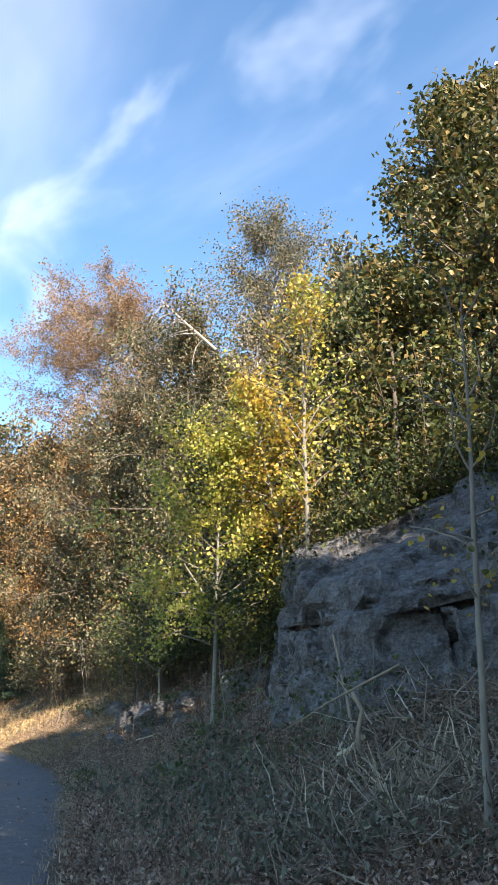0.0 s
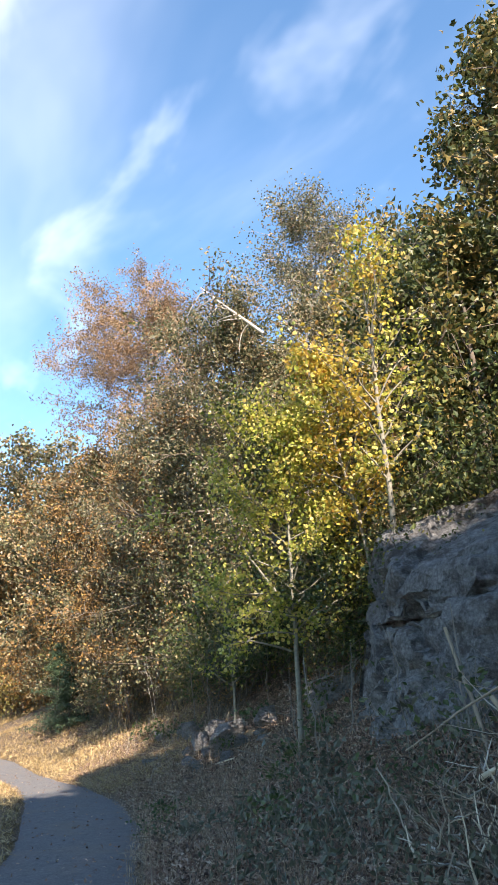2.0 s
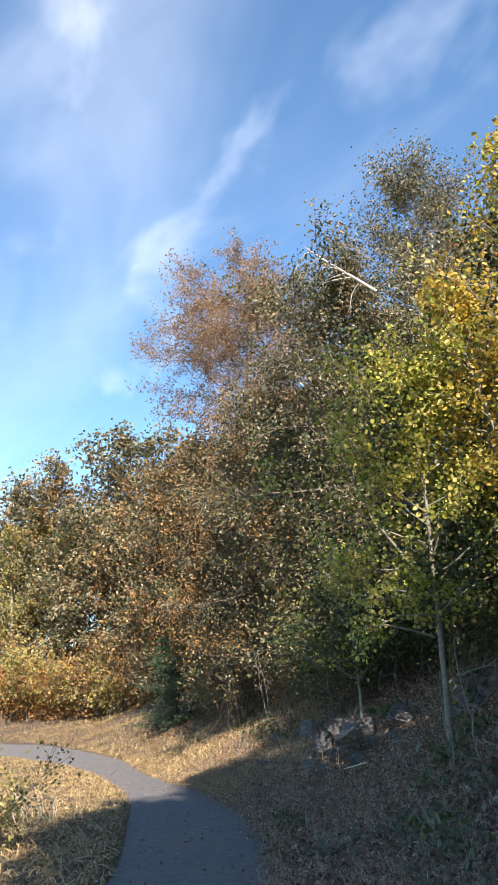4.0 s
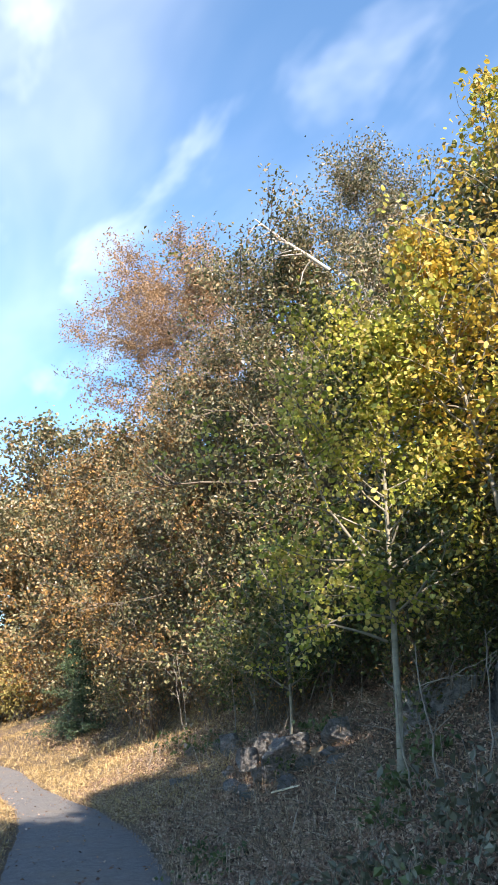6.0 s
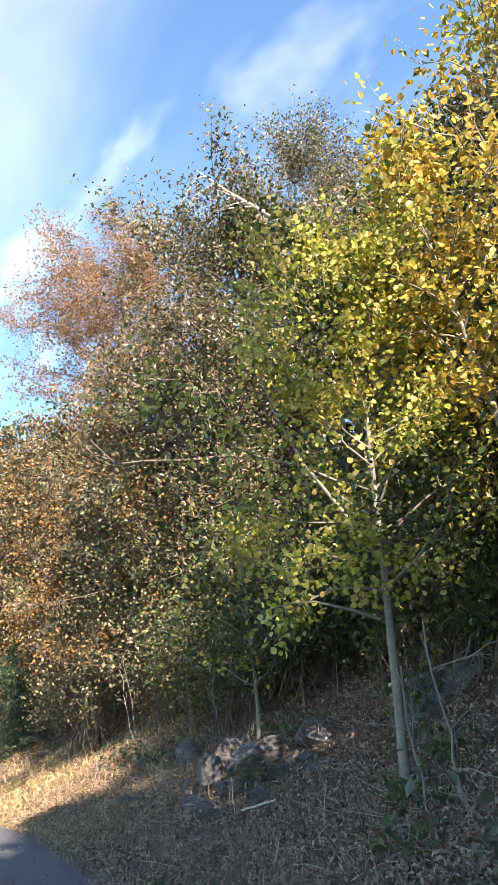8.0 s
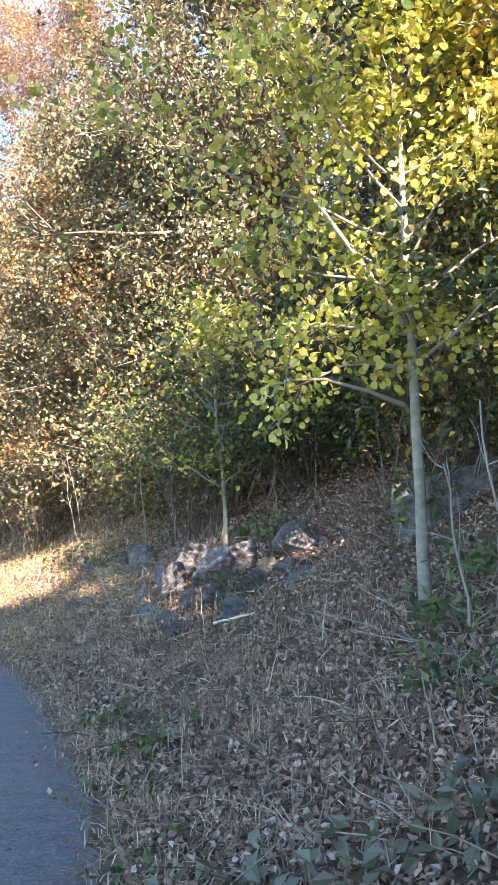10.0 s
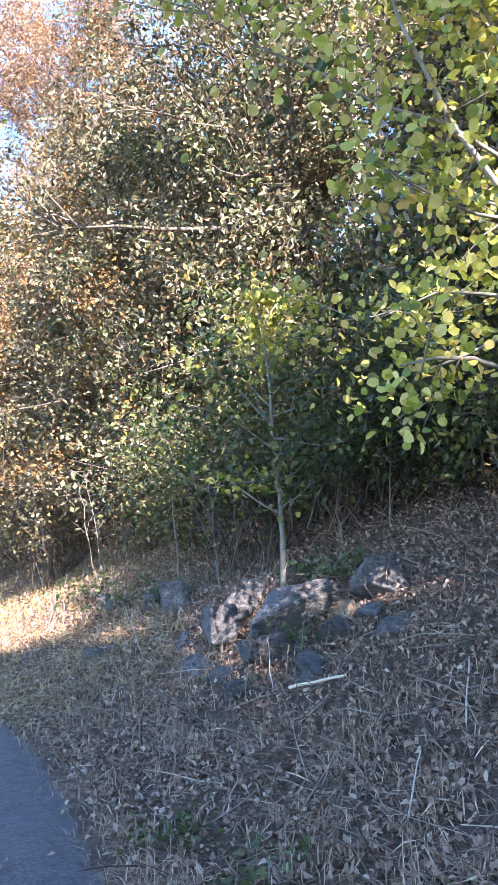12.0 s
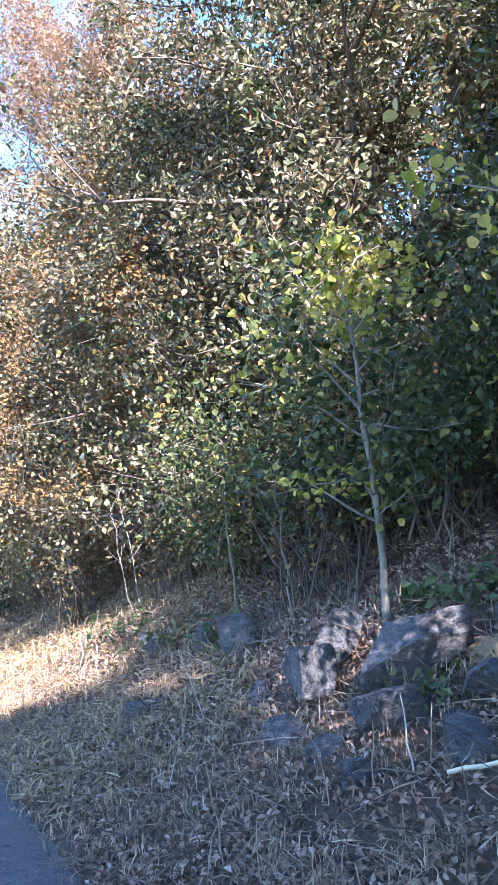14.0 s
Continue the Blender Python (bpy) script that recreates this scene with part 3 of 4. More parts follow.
for x, y, up, sx, sy, sz, seed, turn in ((-1.27, 18.78, 0.22, 0.62, 0.5, 0.55, 23, 0), (-1.38, 18.5, 0.08, 0.4, 0.34, 0.34, 24, 40), (-2.62, 19.5, 0.2, 0.5, 0.42, 0.55, 25, 20), (-3.06, 21.5, 0.14, 0.62, 0.45, 0.6, 26, 0),
                                         (-3.5, 22.7, 0.14, 0.36, 0.3, 0.5, 27, 10), (-4.0, 21.5, 0.06, 0.9, 0.5, 0.36, 28, 15), (-4.15, 23.6, 0.15, 0.4, 0.35, 0.5, 29, 0), (-2.2, 18.6, 0.1, 0.75, 0.45, 0.42, 30, 30),
                                         (-1.72, 18.45, 0.1, 0.5, 0.38, 0.36, 31, 0), (-2.85, 19.2, 0.06, 0.42, 0.35, 0.3, 32, 0), (-2.4, 19.8, 0.25, 0.5, 0.45, 0.45, 33, 0), (-1.95, 18.1, 0.04, 0.62, 0.45, 0.3, 34, 60),
                                         (-2.65, 18.75, 0.05, 0.36, 0.3, 0.26, 38, 25), (-1.3, 18.05, 0.04, 0.6, 0.5, 0.3, 39, 10), (-2.5, 18.3, 0.03, 0.4, 0.3, 0.26, 40, 70), (-3.0, 20.0, 0.08, 0.4, 0.32, 0.3, 44, 45)):
    boulder(x, y, gz(x, y) + up, sx, sy, sz, seed, turn=turn)
boulder(-2.05, 19.0, 1.14, 0.92, 0.62, 0.56, 21, turn=5, label="large blue-grey boulder with flat broken face")
boulder(-1.56, 18.85, 1.1, 0.36, 0.32, 0.34, 22, RUST_ROCK, label="rounded rust-brown stone between boulders")
boulder(0.5, 17.4, 1.4, 2.0, 1.2, 1.9, 137, label="tall grey rock face behind the aspen trunk", group="", size=1.05)
boulder(0.95, 16.3, 1.2, 1.0, 0.6, 1.1, 36, label="mossy grey rock beside the aspen", group="", size=1.05)

# ---- main trees ----
near_aspen = tree("aspen", "young aspen with yellow-green round leaves and pale stem", -0.62, 16.05, 6.8, 2.25, 0.33, 0.043, ASPEN_BARK, ASPEN_LEAF, 5, 36, 13, 30, 0.06, "round",
     lean=(0.0, 0.0), elev=0.4, shape="round", second=(GREEN_LEAF, 0.15), base=0.82, wobble=0.02, puff=0.1, squash=0.72)
for way, r in ((((-0.08, 0, 1.58), (-0.35, -0.1, 1.67), (-0.72, -0.2, 1.76), (-0.95, -0.26, 1.75), (-1.15, -0.3, 1.7)), 0.021), (((-0.04, 0, 2.2), (-0.3, -0.05, 2.6), (-0.72, -0.1, 3.2), (-1.0, -0.15, 3.8), (-1.2, -0.2, 4.5)), 0.028)):
    child("limb", raw_mesh("limb", *tubes([(np.array(way), np.linspace(r, 0.005, 5))], 7), ASPEN_BARK, True), near_aspen)
tree("aspen", "tall thin aspen with golden leaves and sparse top", 1.05, 14.6, 9.8, 1.6, 0.4, 0.055, ASPEN_BARK, GOLD_LEAF, 6, 28, 9, 8, 0.07, "round",
     lean=(-0.1, 0.0), elev=0.7, second=(ASPEN_LEAF, 0.5), wobble=0.03, puff=0.1)
tree("aspen", "slender aspen with orange-yellow leaves beside the outcrop", 1.0, 15.6, 7.6, 1.35, 0.45, 0.045, ASPEN_BARK, GOLD_LEAF, 8, 28, 9, 14, 0.07, "round",
     lean=(-1.0, -0.3), elev=0.5, second=(ASPEN_LEAF, 0.35), wobble=0.04, puff=0.1)
tree("oak", "tall dark green oak with browning leaves above the outcrop", 6.2, 18.5, 19.4, 4.5, 0.05, 0.2, OAK_BARK, OAK_LEAF, 9, 66, 16, 30, 0.17, "oval", elev=0.35, shape="cone", puff=0.17)
tree("oak", "leafy olive-brown oak on the bank with dark trunk", -0.9, 24.3, 13.6, 4.1, 0.08, 0.19, OAK_BARK, OLIVE_LEAF, 10, 62, 18, 48, 0.092, "blade", lean=(-1.0, 0), skew=0.5, elev=0.12, shape="round", second=(GREEN_LEAF, 0.14), puff=0.15)
tree("ash", "tall thin grey-brown tree with sparse crown on the hill", 1.0, 35, 24.2, 4.6, 0.35, 0.2, GREY_BARK, OLIVE_LEAF, 11, 54, 18, 30, 0.115, "oval", elev=0.45, shape="round", puff=0.2)
tree("beech", "thin tree with faded pinkish brown leaves", -7.0, 38, 22.4, 5.0, 0.58, 0.17, GREY_BARK, PINK_LEAF, 12, 46, 26, 52, 0.095, "oval", elev=0.05, shape="round", puff=0.13)
tree("oak", "russet oak with dense browning crown beside the path", -9.6, 39.5, 14.2, 4.6, 0.08, 0.17, OAK_BARK, RUSSET_LEAF, 13, 56, 18, 30, 0.15, "oval", second=(OLIVE_LEAF, 0.45), elev=0.15, shape="round", puff=0.16)
tree("maple", "maple with olive-brown and orange autumn leaves", -6.2, 32.3, 11.6, 3.6, 0.12, 0.1, GREY_BARK, OLIVE_LEAF, 14, 46, 17, 46, 0.11, "oval", second=(RUSSET_LEAF, 0.5), elev=0.15, shape="round", puff=0.14)
tree("oak", "olive and russet oak with low branches by the bank", -4.0, 28.0, 12.0, 3.6, 0.08, 0.13, OAK_BARK, OLIVE_LEAF, 15, 52, 19, 54, 0.095, "oval", second=(RUSSET_LEAF, 0.3), elev=0.15, shape="round", puff=0.15)

# a leaning dead branch, bleached white, high in the olive oak
rng = np.random.default_rng(77)
snag = tagged(new("dead_branch"), "bleached white dead branch in the oak crown", "branch")
snag.location = (-0.95, 22.0, 11.2)
spine = np.array([(0, 0, 0), (-0.5, 0.2, 0.55), (-1.05, 0.45, 1.15), (-1.75, 0.6, 1.9)])
child("limb", raw_mesh("limb", *tubes([(spine, np.array((0.045, 0.042, 0.034, 0.012)))], 6), DEAD_WOOD, True), snag)
for i in range(7):
    shoot = bent(along(spine, 0.25 + 0.11 * i), (-1.0, rng.normal() * 0.3, -0.1 + 0.3 * (i % 2)), 0.95, rng, 5, 0.25, -0.2)
    child("twig", raw_mesh("twig", *tubes([(shoot, np.linspace(0.022, 0.006, 6))], 6), DEAD_WOOD, True), snag)

# ---- trees of the hillside ----
fill = [
    tree("hill_tree", "olive-brown leafy tree on the wooded hillside", 3.6, 21.8, 13.0, 3.0, 0.1, 0.12, OAK_BARK, OLIVE_LEAF, 50, 36, 14, 17, 0.165, "oval", elev=0.3, shape="round", group="wooded hillside", puff=0.18, split=False),
    tree("hill_tree", "russet-leaved tree on the wooded hillside", -3.2, 36.0, 15.5, 3.2, 0.1, 0.12, GREY_BARK, RUSSET_LEAF, 51, 36, 14, 16, 0.165, "oval", elev=0.3, shape="round", second=(OLIVE_LEAF, 0.45), group="wooded hillside", puff=0.18, split=False),
    tree("hill_tree", "yellow-green birch with pale stem on the hillside", -15.5, 47.0, 13.5, 2.6, 0.2, 0.09, DEAD_WOOD, YELLOW_GREEN, 52, 34, 13, 11, 0.19, "oval", elev=0.8, shape="oval", group="wooded hillside", puff=0.18, split=False),
    tree("hill_tree", "dark green and brown leafy tree on the wooded hillside", 3.5, 25.0, 15.0, 3.0, 0.08, 0.12, OAK_BARK, OAK_LEAF, 53, 36, 14, 17, 0.165, "oval", second=(GREEN_LEAF, 0.3), elev=0.3, shape="round", group="wooded hillside", puff=0.18, split=False),
]
heights = [13.0 - gz(3.6, 21.8), 15.5 - gz(-3.2, 36), 13.5 - gz(-15.5, 47), 15 - gz(3.5, 25)]
rng = np.random.default_rng(5)
for x, y, h, k in ((3.0, 20.4, 6.0, 3), (3.2, 16.8, 7.5, 3), (0.8, 17.6, 5.5, 0), (2.4, 18.6, 8.0, 3), (8.5, 16, 9, 0), (5, 22.5, 8.5, 0), (2.6, 28.5, 9, 1), (4.5, 30, 9, 0), (-2.0, 31.5, 8.5, 0),
                   (2.2, 40, 8.5, 0), (-2.5, 42, 8, 1), (6.5, 36, 9, 3), (9, 27, 9, 0), (-6, 43.5, 8.5, 0), (-10, 45.5, 9.5, 1), (-13, 43.5, 9.5, 0), (-12.4, 49, 11, 1), (-17, 51, 12, 0), (-14.5, 45, 11.5, 1), (-9.2, 43, 12.0, 0), (-11.4, 43.8, 11.5, 1),
                   (-19.5, 47.5, 9, 2), (-22, 49.5, 9.5, 2), (-25.5, 50, 9, 2), (-20, 55, 10, 1), (-26, 57, 10, 2), (-31, 52, 9, 1), (-16, 58, 9, 0), (-9, 52, 8, 1), (-4, 49, 8, 0), (3, 48, 8, 1),
                   (-2.4, 26.2, 6.0, 0), (-11.4, 42.0, 6.5, 1), (-14.2, 46.5, 6.5, 2), (-37, 55, 9, 2), (-31, 60, 11, 0), (-18, 46.8, 10, 0), (-20.8, 49, 11.5, 1), (-24, 52, 12.5, 0), (-27.5, 54, 12, 1), (-22.8, 47.6, 9, 2), (-15.4, 45.6, 9, 1), (-29, 50.5, 9, 0), (-34, 57, 13, 1)):
    put(fill[k], x, y, rng.uniform(0, 360), h / heights[k] * rng.uniform(0.95, 1.05))

for x, y, tp, sd in ((0.35, 26.3, 14.5, 55), (1.1, 27.0, 14.8, 56), (-0.3, 29.0, 14.0, 57)):
    tree("birch", "slim pale-barked tree with thin crown on the slope", x, y, tp, 1.8, 0.66, 0.17, DEAD_WOOD, OLIVE_LEAF, sd, 20, 10, 14, 0.11, "oval", elev=0.6, puff=0.15, wobble=0.02)

# ---- undergrowth ----
bushes = [
    shrub("bush", "dark green leafy bush under the trees", -1.8, 22.8, 2.6, 1.5, OAK_BARK, GREEN_LEAF, 60, 12, 20, 20, 0.075, "oval", "undergrowth", 0.14),
    shrub("bush", "olive-brown bush with thinning leaves under the trees", -3.5, 26.0, 2.6, 1.5, OAK_BARK, OLIVE_LEAF, 61, 12, 18, 18, 0.075, "oval", "undergrowth", 0.14),
    shrub("bush", "russet autumn bush at the edge of the trees", -7.4, 35.2, 2.6, 1.5, OAK_BARK, RUSSET_LEAF, 62, 12, 18, 14, 0.1, "oval", "undergrowth", 0.15),
    shrub("bush", "yellow-green bush at the edge of the trees", -13.8, 43.0, 3.0, 1.6, GREY_BARK, YELLOW_GREEN, 63, 12, 18, 12, 0.12, "oval", "undergrowth", 0.16),
    shrub("bush", "thicket of bare brown twigs with few leaves", -2.2, 21.3, 1.9, 1.1, OAK_BARK, RUSSET_LEAF, 64, 22, 12, 1.5, 0.06, "oval", "undergrowth", 0.1),
    shrub("bush", "bush with golden orange leaves by the meadow", -18.5, 44.5, 3.0, 1.7, GREY_BARK, ORANGE_LEAF, 65, 12, 18, 12, 0.12, "oval", "undergrowth", 0.16),
]
for x, y, k, sc in ((-2.4, 23.6, 0, 1.0), (-1.7, 22.2, 0, 1.1), (-0.8, 21.2, 4, 1.0), (-2.9, 24.9, 1, 1.2), (-2.6, 24.2, 1, 1.4), (-0.4, 20.4, 0, 1.0), (-1.2, 21.0, 4, 1.1), (-2.4, 22.2, 4, 0.9),
                    (0.4, 19.6, 0, 1.2), (0.6, 16.9, 0, 0.9), (1.3, 16.2, 0, 1.1), (2.0, 16.4, 0, 1.2), (3.2, 15.6, 0, 1.2), (4.6, 15.4, 0, 1.3), (0.0, 17.6, 4, 1.0), (-3.7, 27.4, 1, 1.2), (-4.3, 28.6, 2, 1.0),
                    (-4.1, 29.4, 0, 1.3), (-4.9, 30.4, 2, 1.1), (-5.7, 30.6, 1, 1.4), (-6.4, 31.6, 0, 1.0), (-6.6, 33.0, 2, 1.2), (-7.5, 33.8, 1, 1.0), (-8.2, 36.0, 2, 1.3), (-9.2, 37.2, 0, 1.3),
                    (-10.2, 38.6, 2, 1.4), (-11.2, 39.8, 1, 1.5), (-12.0, 41.0, 2, 1.5), (-12.8, 41.8, 5, 1.0), (-15.0, 43.6, 3, 1.3), (-16.2, 43.6, 2, 1.4), (-17.5, 44.8, 5, 1.2), (-20.5, 45.6, 3, 1.4),
                    (-22.5, 46.0, 5, 1.4), (-20, 44.8, 5, 1.2), (-19, 45.6, 3, 1.4), (-16.8, 44.6, 3, 1.2), (-21.5, 46.6, 2, 1.6), (-24, 47.2, 1, 1.6), (-27, 48, 2, 1.6), (-25, 46.6, 3, 1.3), (-28, 47.6, 3, 1.5), (-31, 48.5, 5, 1.5), (-6.0, 29.2, 4, 1.2), (-4.0, 26.4, 4, 1.0), (-7.0, 32.0, 4, 1.2), (-8.8, 35.4, 4, 1.4), (-14.2, 42.2, 4, 1.3),
                    (-0.3, 22.8, 1, 0.9), (1.5, 20.6, 0, 1.5), (-1.6, 26.0, 1, 1.1), (0.9, 23.0, 0, 1.2), (-2.6, 27.2, 0, 1.7), (-4.2, 31.5, 1, 1.9), (-6.5, 36.5, 1, 1.9), (5.8, 14.2, 0, 1.3), (2.6, 17.2, 0, 1.5), (1.7, 14.9, 0, 0.9)):
    put(bushes[k], x, y, rng.uniform(0, 360), sc * rng.uniform(0.92, 1.08))

# aspen sapling in front of the thicket
tree("sapling", "aspen sapling with round green and yellowing leaves behind the boulder", -1.98, 20.1, 4.7, 1.05, 0.24, 0.026, ASPEN_BARK, GREEN_LEAF, 70, 26, 8, 9, 0.07, "round",
     lean=(-0.25, 0), elev=0.3, shape="round", second=(ASPEN_LEAF, 0.45), category="tree", puff=0.08)
# slim grey stem close to the path
tree("sapling", "slim bare-stemmed sapling with a few yellow leaves near the path", 1.62, 6.9, 5.2, 0.7, 0.35, 0.026, GREY_BARK, GOLD_LEAF, 71, 14, 6, 2.6, 0.05, "round",
     lean=(0.08, 0), elev=0.5, shape="oval", second=(GREEN_LEAF, 0.3), wobble=0.02)


def spruce(x, y, h, r, seed):
    rng = np.random.default_rng(seed)
    root = tagged(new("evergreen"), "small dark green evergreen at the edge of the meadow", "tree")
    root.location = (x, y, gz(x, y) - 0.05)
    v, f = tubes([(np.stack([np.zeros(7), np.zeros(7), np.linspace(0, h, 7)], 1), np.linspace(0.06, 0.008, 7))], 7)
    child("trunk", raw_mesh("trunk", v, f, OAK_BARK, True), root)
    br, sp = [], []
    for i in range(70):
        q = rng.uniform(0.05, 0.97)
        a = rng.uniform(0, 6.28)
        p = bent((0, 0, h * q), (math.cos(a), math.sin(a), 0.15), r * (1.05 - q) * rng.uniform(0.8, 1.15), rng, 4, 0.08, -0.05)
        br.append((p, np.linspace(0.012, 0.003, 5)))
        m = 90
        sp.append(spread_on(p, rng.uniform(0.1, 1, m)) + rng.normal(size=(m, 3)) * np.array((0.09, 0.09, 0.05)))
    v, f = tubes(br, 4)
    tagged(child("branchwork", raw_mesh("branchwork", v, f, OAK_BARK, True), root), kind="stuff")
    v, f = leaves(np.concatenate(sp), 0.1, rng, "needle", 0.3)
    child("crown", raw_mesh("crown", v, f, NEEDLE), root)
    return root


spruce(-10.4, 36.0, 3.6, 1.5, 80)
spruce(-9.7, 35.3, 2.6, 1.2, 81)

# ---- unseen trees: of the bank behind the start of the walk, whose shade falls forward, and others added to block light ----
shade = tree("oak", "tall leafy oak on the bank behind the start of the walk", 7.2, -1.5, 15.8, 3.5, 0.1, 0.2, OAK_BARK, OAK_LEAF, 40, 50, 15, 17, 0.34, "oval", elev=0.25, shape="round", group="trees at the start of the walk", puff=0.25, split=False)
tall = 15.8 - gz(7.2, -1.5)
for x, y, t, top in ((5.6, -1.2, 160, 15.4), (10.1, -0.8, 50, 17.6), (13.0, 0, 120, 20.5), (16.2, 0.5, 200, 22.0), (5.6, -6.5, 20, 14.0), (17, 3, 310, 23.0), (8, -7, 90, 17)):
    put(shade, x, y, t, (top - gz(x, y)) / tall)
low = tree("oak", "unseen high-crowned oak set to block light", 2.7, -1.6, 16.4, 3.1, 0.36, 0.14, OAK_BARK, OAK_LEAF, 41, 38, 15, 20, 0.3, "oval", elev=0.3, shape="round", group="trees at the start of the walk", puff=0.25, split=False)
# unseen slim oak, added to shade the bank beyond the other crowns' reach
tree("oak", "unseen slim tall oak added to shade the bank", 4.5, -2.3, 21.3, 1.5, 0.36, 0.14, OAK_BARK, OAK_LEAF, 42, 40, 13, 22, 0.32, "oval", elev=0.4, group="trees at the start of the walk", puff=0.25, split=False)
# unseen copies far left and behind, added to block low sky light
for x, y, t, k in ((-17, -4, 50, 0.75), (-19, 3, 120, 0.75), (-20, 9, 200, 0.8), (-5, -17, 20, 0.9)):
    put(low, x, y, t, k)

# ---- litter, grass, twigs ----
def strewn(n, seed, x0, x1, y0, y1, dmin, dmax):
    """Places on the ground between two distances from the path's edge."""
    rng = np.random.default_rng(seed)
    x, y = rng.uniform(x0, x1, n * 4), rng.uniform(y0, y1, n * 4)
    d = bank_d(x, y)
    ok = (d > dmin) & (d < dmax)
    x, y = x[ok][:n], y[ok][:n]
    return np.stack([x, y, ground_z(x, y)], 1), rng


def blades(pos, height, rng, lean=0.5, width=0.006):
    """Bent grass blades: vertices and quads."""
    n = len(pos)
    h = np.broadcast_to(np.asarray(height, float), (n,))[:, None] * rng.uniform(0.5, 1.3, (n, 1))
    a = rng.uniform(0, 6.28, n)
    out = np.stack([np.cos(a), np.sin(a), np.zeros(n)], 1)
    side = np.stack([-np.sin(a), np.cos(a), np.zeros(n)], 1)
    b = rng.uniform(0, 6.28, n)
    side = unit(side + 0.7 * np.stack([np.cos(b), np.sin(b), np.zeros(n)], 1))
    k = np.abs(rng.normal(size=(n, 1))) * lean
    up = np.array((0, 0, 1.0))
    p0, p1 = pos, pos + h * (0.55 * up / (1 + 0.8 * k) + 0.45 * k / (1 + 0.4 * k) * out)
    p2 = pos + h * (0.85 * up / (1 + 1.8 * k) + 1.2 * k / (1 + 0.5 * k) * out)
    w = width * rng.uniform(0.6, 1.5, (n, 1))
    v = np.stack([p0 - side * w, p0 + side * w, p1 + side * w * 0.8, p1 - side * w * 0.8, p2 + side * w * 0.2, p2 - side * w * 0.2], 1).reshape(-1, 3)
    f = (np.array([(0, 1, 2, 3), (3, 2, 4, 5)])[None] + (np.arange(n) * 6)[:, None, None]).reshape(-1, 4)
    return v, f


def stuff(name, vf, mat, label, category):
    return tagged(new(name, raw_mesh(name, vf[0], vf[1], mat)), label, category, "", "stuff")


p, rng = strewn(56000, 100, -7, 4, 5, 26, 0.05, 5.0)
p[:, 2] += 0.012 + 0.05 * rng.random(len(p)) ** 2
stuff("leaf_litter", leaves(p, 0.048, rng, "curled", 0.6), LITTER, "dry brown fallen leaves covering the bank", "leaf litter")
p, rng = strewn(26000, 112, -3, 4, 5, 14.5, 0.05, 5.5)
p[:, 2] += 0.012 + 0.07 * rng.random(len(p)) ** 2
stuff("leaf_litter", leaves(p, 0.042, rng, "curled", 0.4), LITTER, "dry brown fallen leaves among the cut brush", "leaf litter")
p, rng = strewn(9000, 101, -12, 1, 24, 42, 1.5, 6.0)
p[:, 2] += 0.02
stuff("leaf_litter", leaves(p, 0.09, rng, "oval", 1.8), LITTER, "dry brown fallen leaves under the trees", "leaf litter")
p, rng = strewn(40000, 102, -7.5, 2, 6, 25, -0.16, 3.0)
d = bank_d(p[:, 0], p[:, 1])
keep = waves(p[:, 0], p[:, 1], 2.2, 31) + 0.2 * rng.normal(size=len(p)) + 0.7 * (d < 0.35) - 0.8 * (d < 0) * (rng.random(len(d)) < 0.6) - 0.06 * d > -0.08
stuff("dry_grass", blades(p[keep], 0.15, rng, 1.8, 0.0028), STRAW, "dry straw-coloured grass along the path edge", "grass")
p, rng = strewn(30000, 103, -26, -3, 20.5, 46, -0.1, 6.0)
stuff("meadow_grass", blades(p, 0.2, rng, 2.0, 0.009), MEADOW, "sunlit golden dry meadow grass beside the path", "grass")
rng = np.random.default_rng(104)
n = 24000
y = rng.uniform(8, 38, n)
x = line(LEFT_EDGE, y) - np.abs(rng.normal(size=n)) * 2.5 + 0.08
p = np.stack([x, y, ground_z(x, y)], 1)
stuff("meadow_grass", blades(p, 0.12, rng, 3.0, 0.007), MEADOW, "short trampled golden grass across the path", "grass")


def twigs(pos, length, rng, r=0.004, flat=0.25):
    out = []
    for q, l in zip(pos, length):
        w = rng.normal(size=3) * np.array((1, 1, flat))
        w[2] = abs(w[2])
        out.append((bent(q, w, l, rng, 3, 0.15), np.linspace(r, r * 0.5, 4) * rng.uniform(0.6, 1.5)))
    return tubes(out, 3)


p, rng = strewn(5200, 105, -7, 4, 6, 25, 0.1, 4.5)
p[:, 2] += 0.015
stuff("twig_litter", twigs(p, rng.uniform(0.06, 0.55, len(p)), rng), TWIG, "thin dry twigs scattered over the bank", "twigs")

# ---- cut brush heaped in front of the outcrop ----
def stick(p0, p1, r0, r1, mat, seed, label, group="", name="broken_branch", crook=0.03):
    rng = np.random.default_rng(seed)
    a, b = np.array(p0, float), np.array(p1, float)
    n = 6
    pts = a + (b - a) * np.linspace(0, 1, n)[:, None]
    pts[1:-1] += rng.normal(size=(n - 2, 3)) * crook * np.linalg.norm(b - a)
    v, f = tubes([(pts - a, np.linspace(r0, r1, n))], 6)
    ob = tagged(new(name, raw_mesh(name, v, f, mat, True)), label, "branch", group)
    ob.location = p0
    return ob


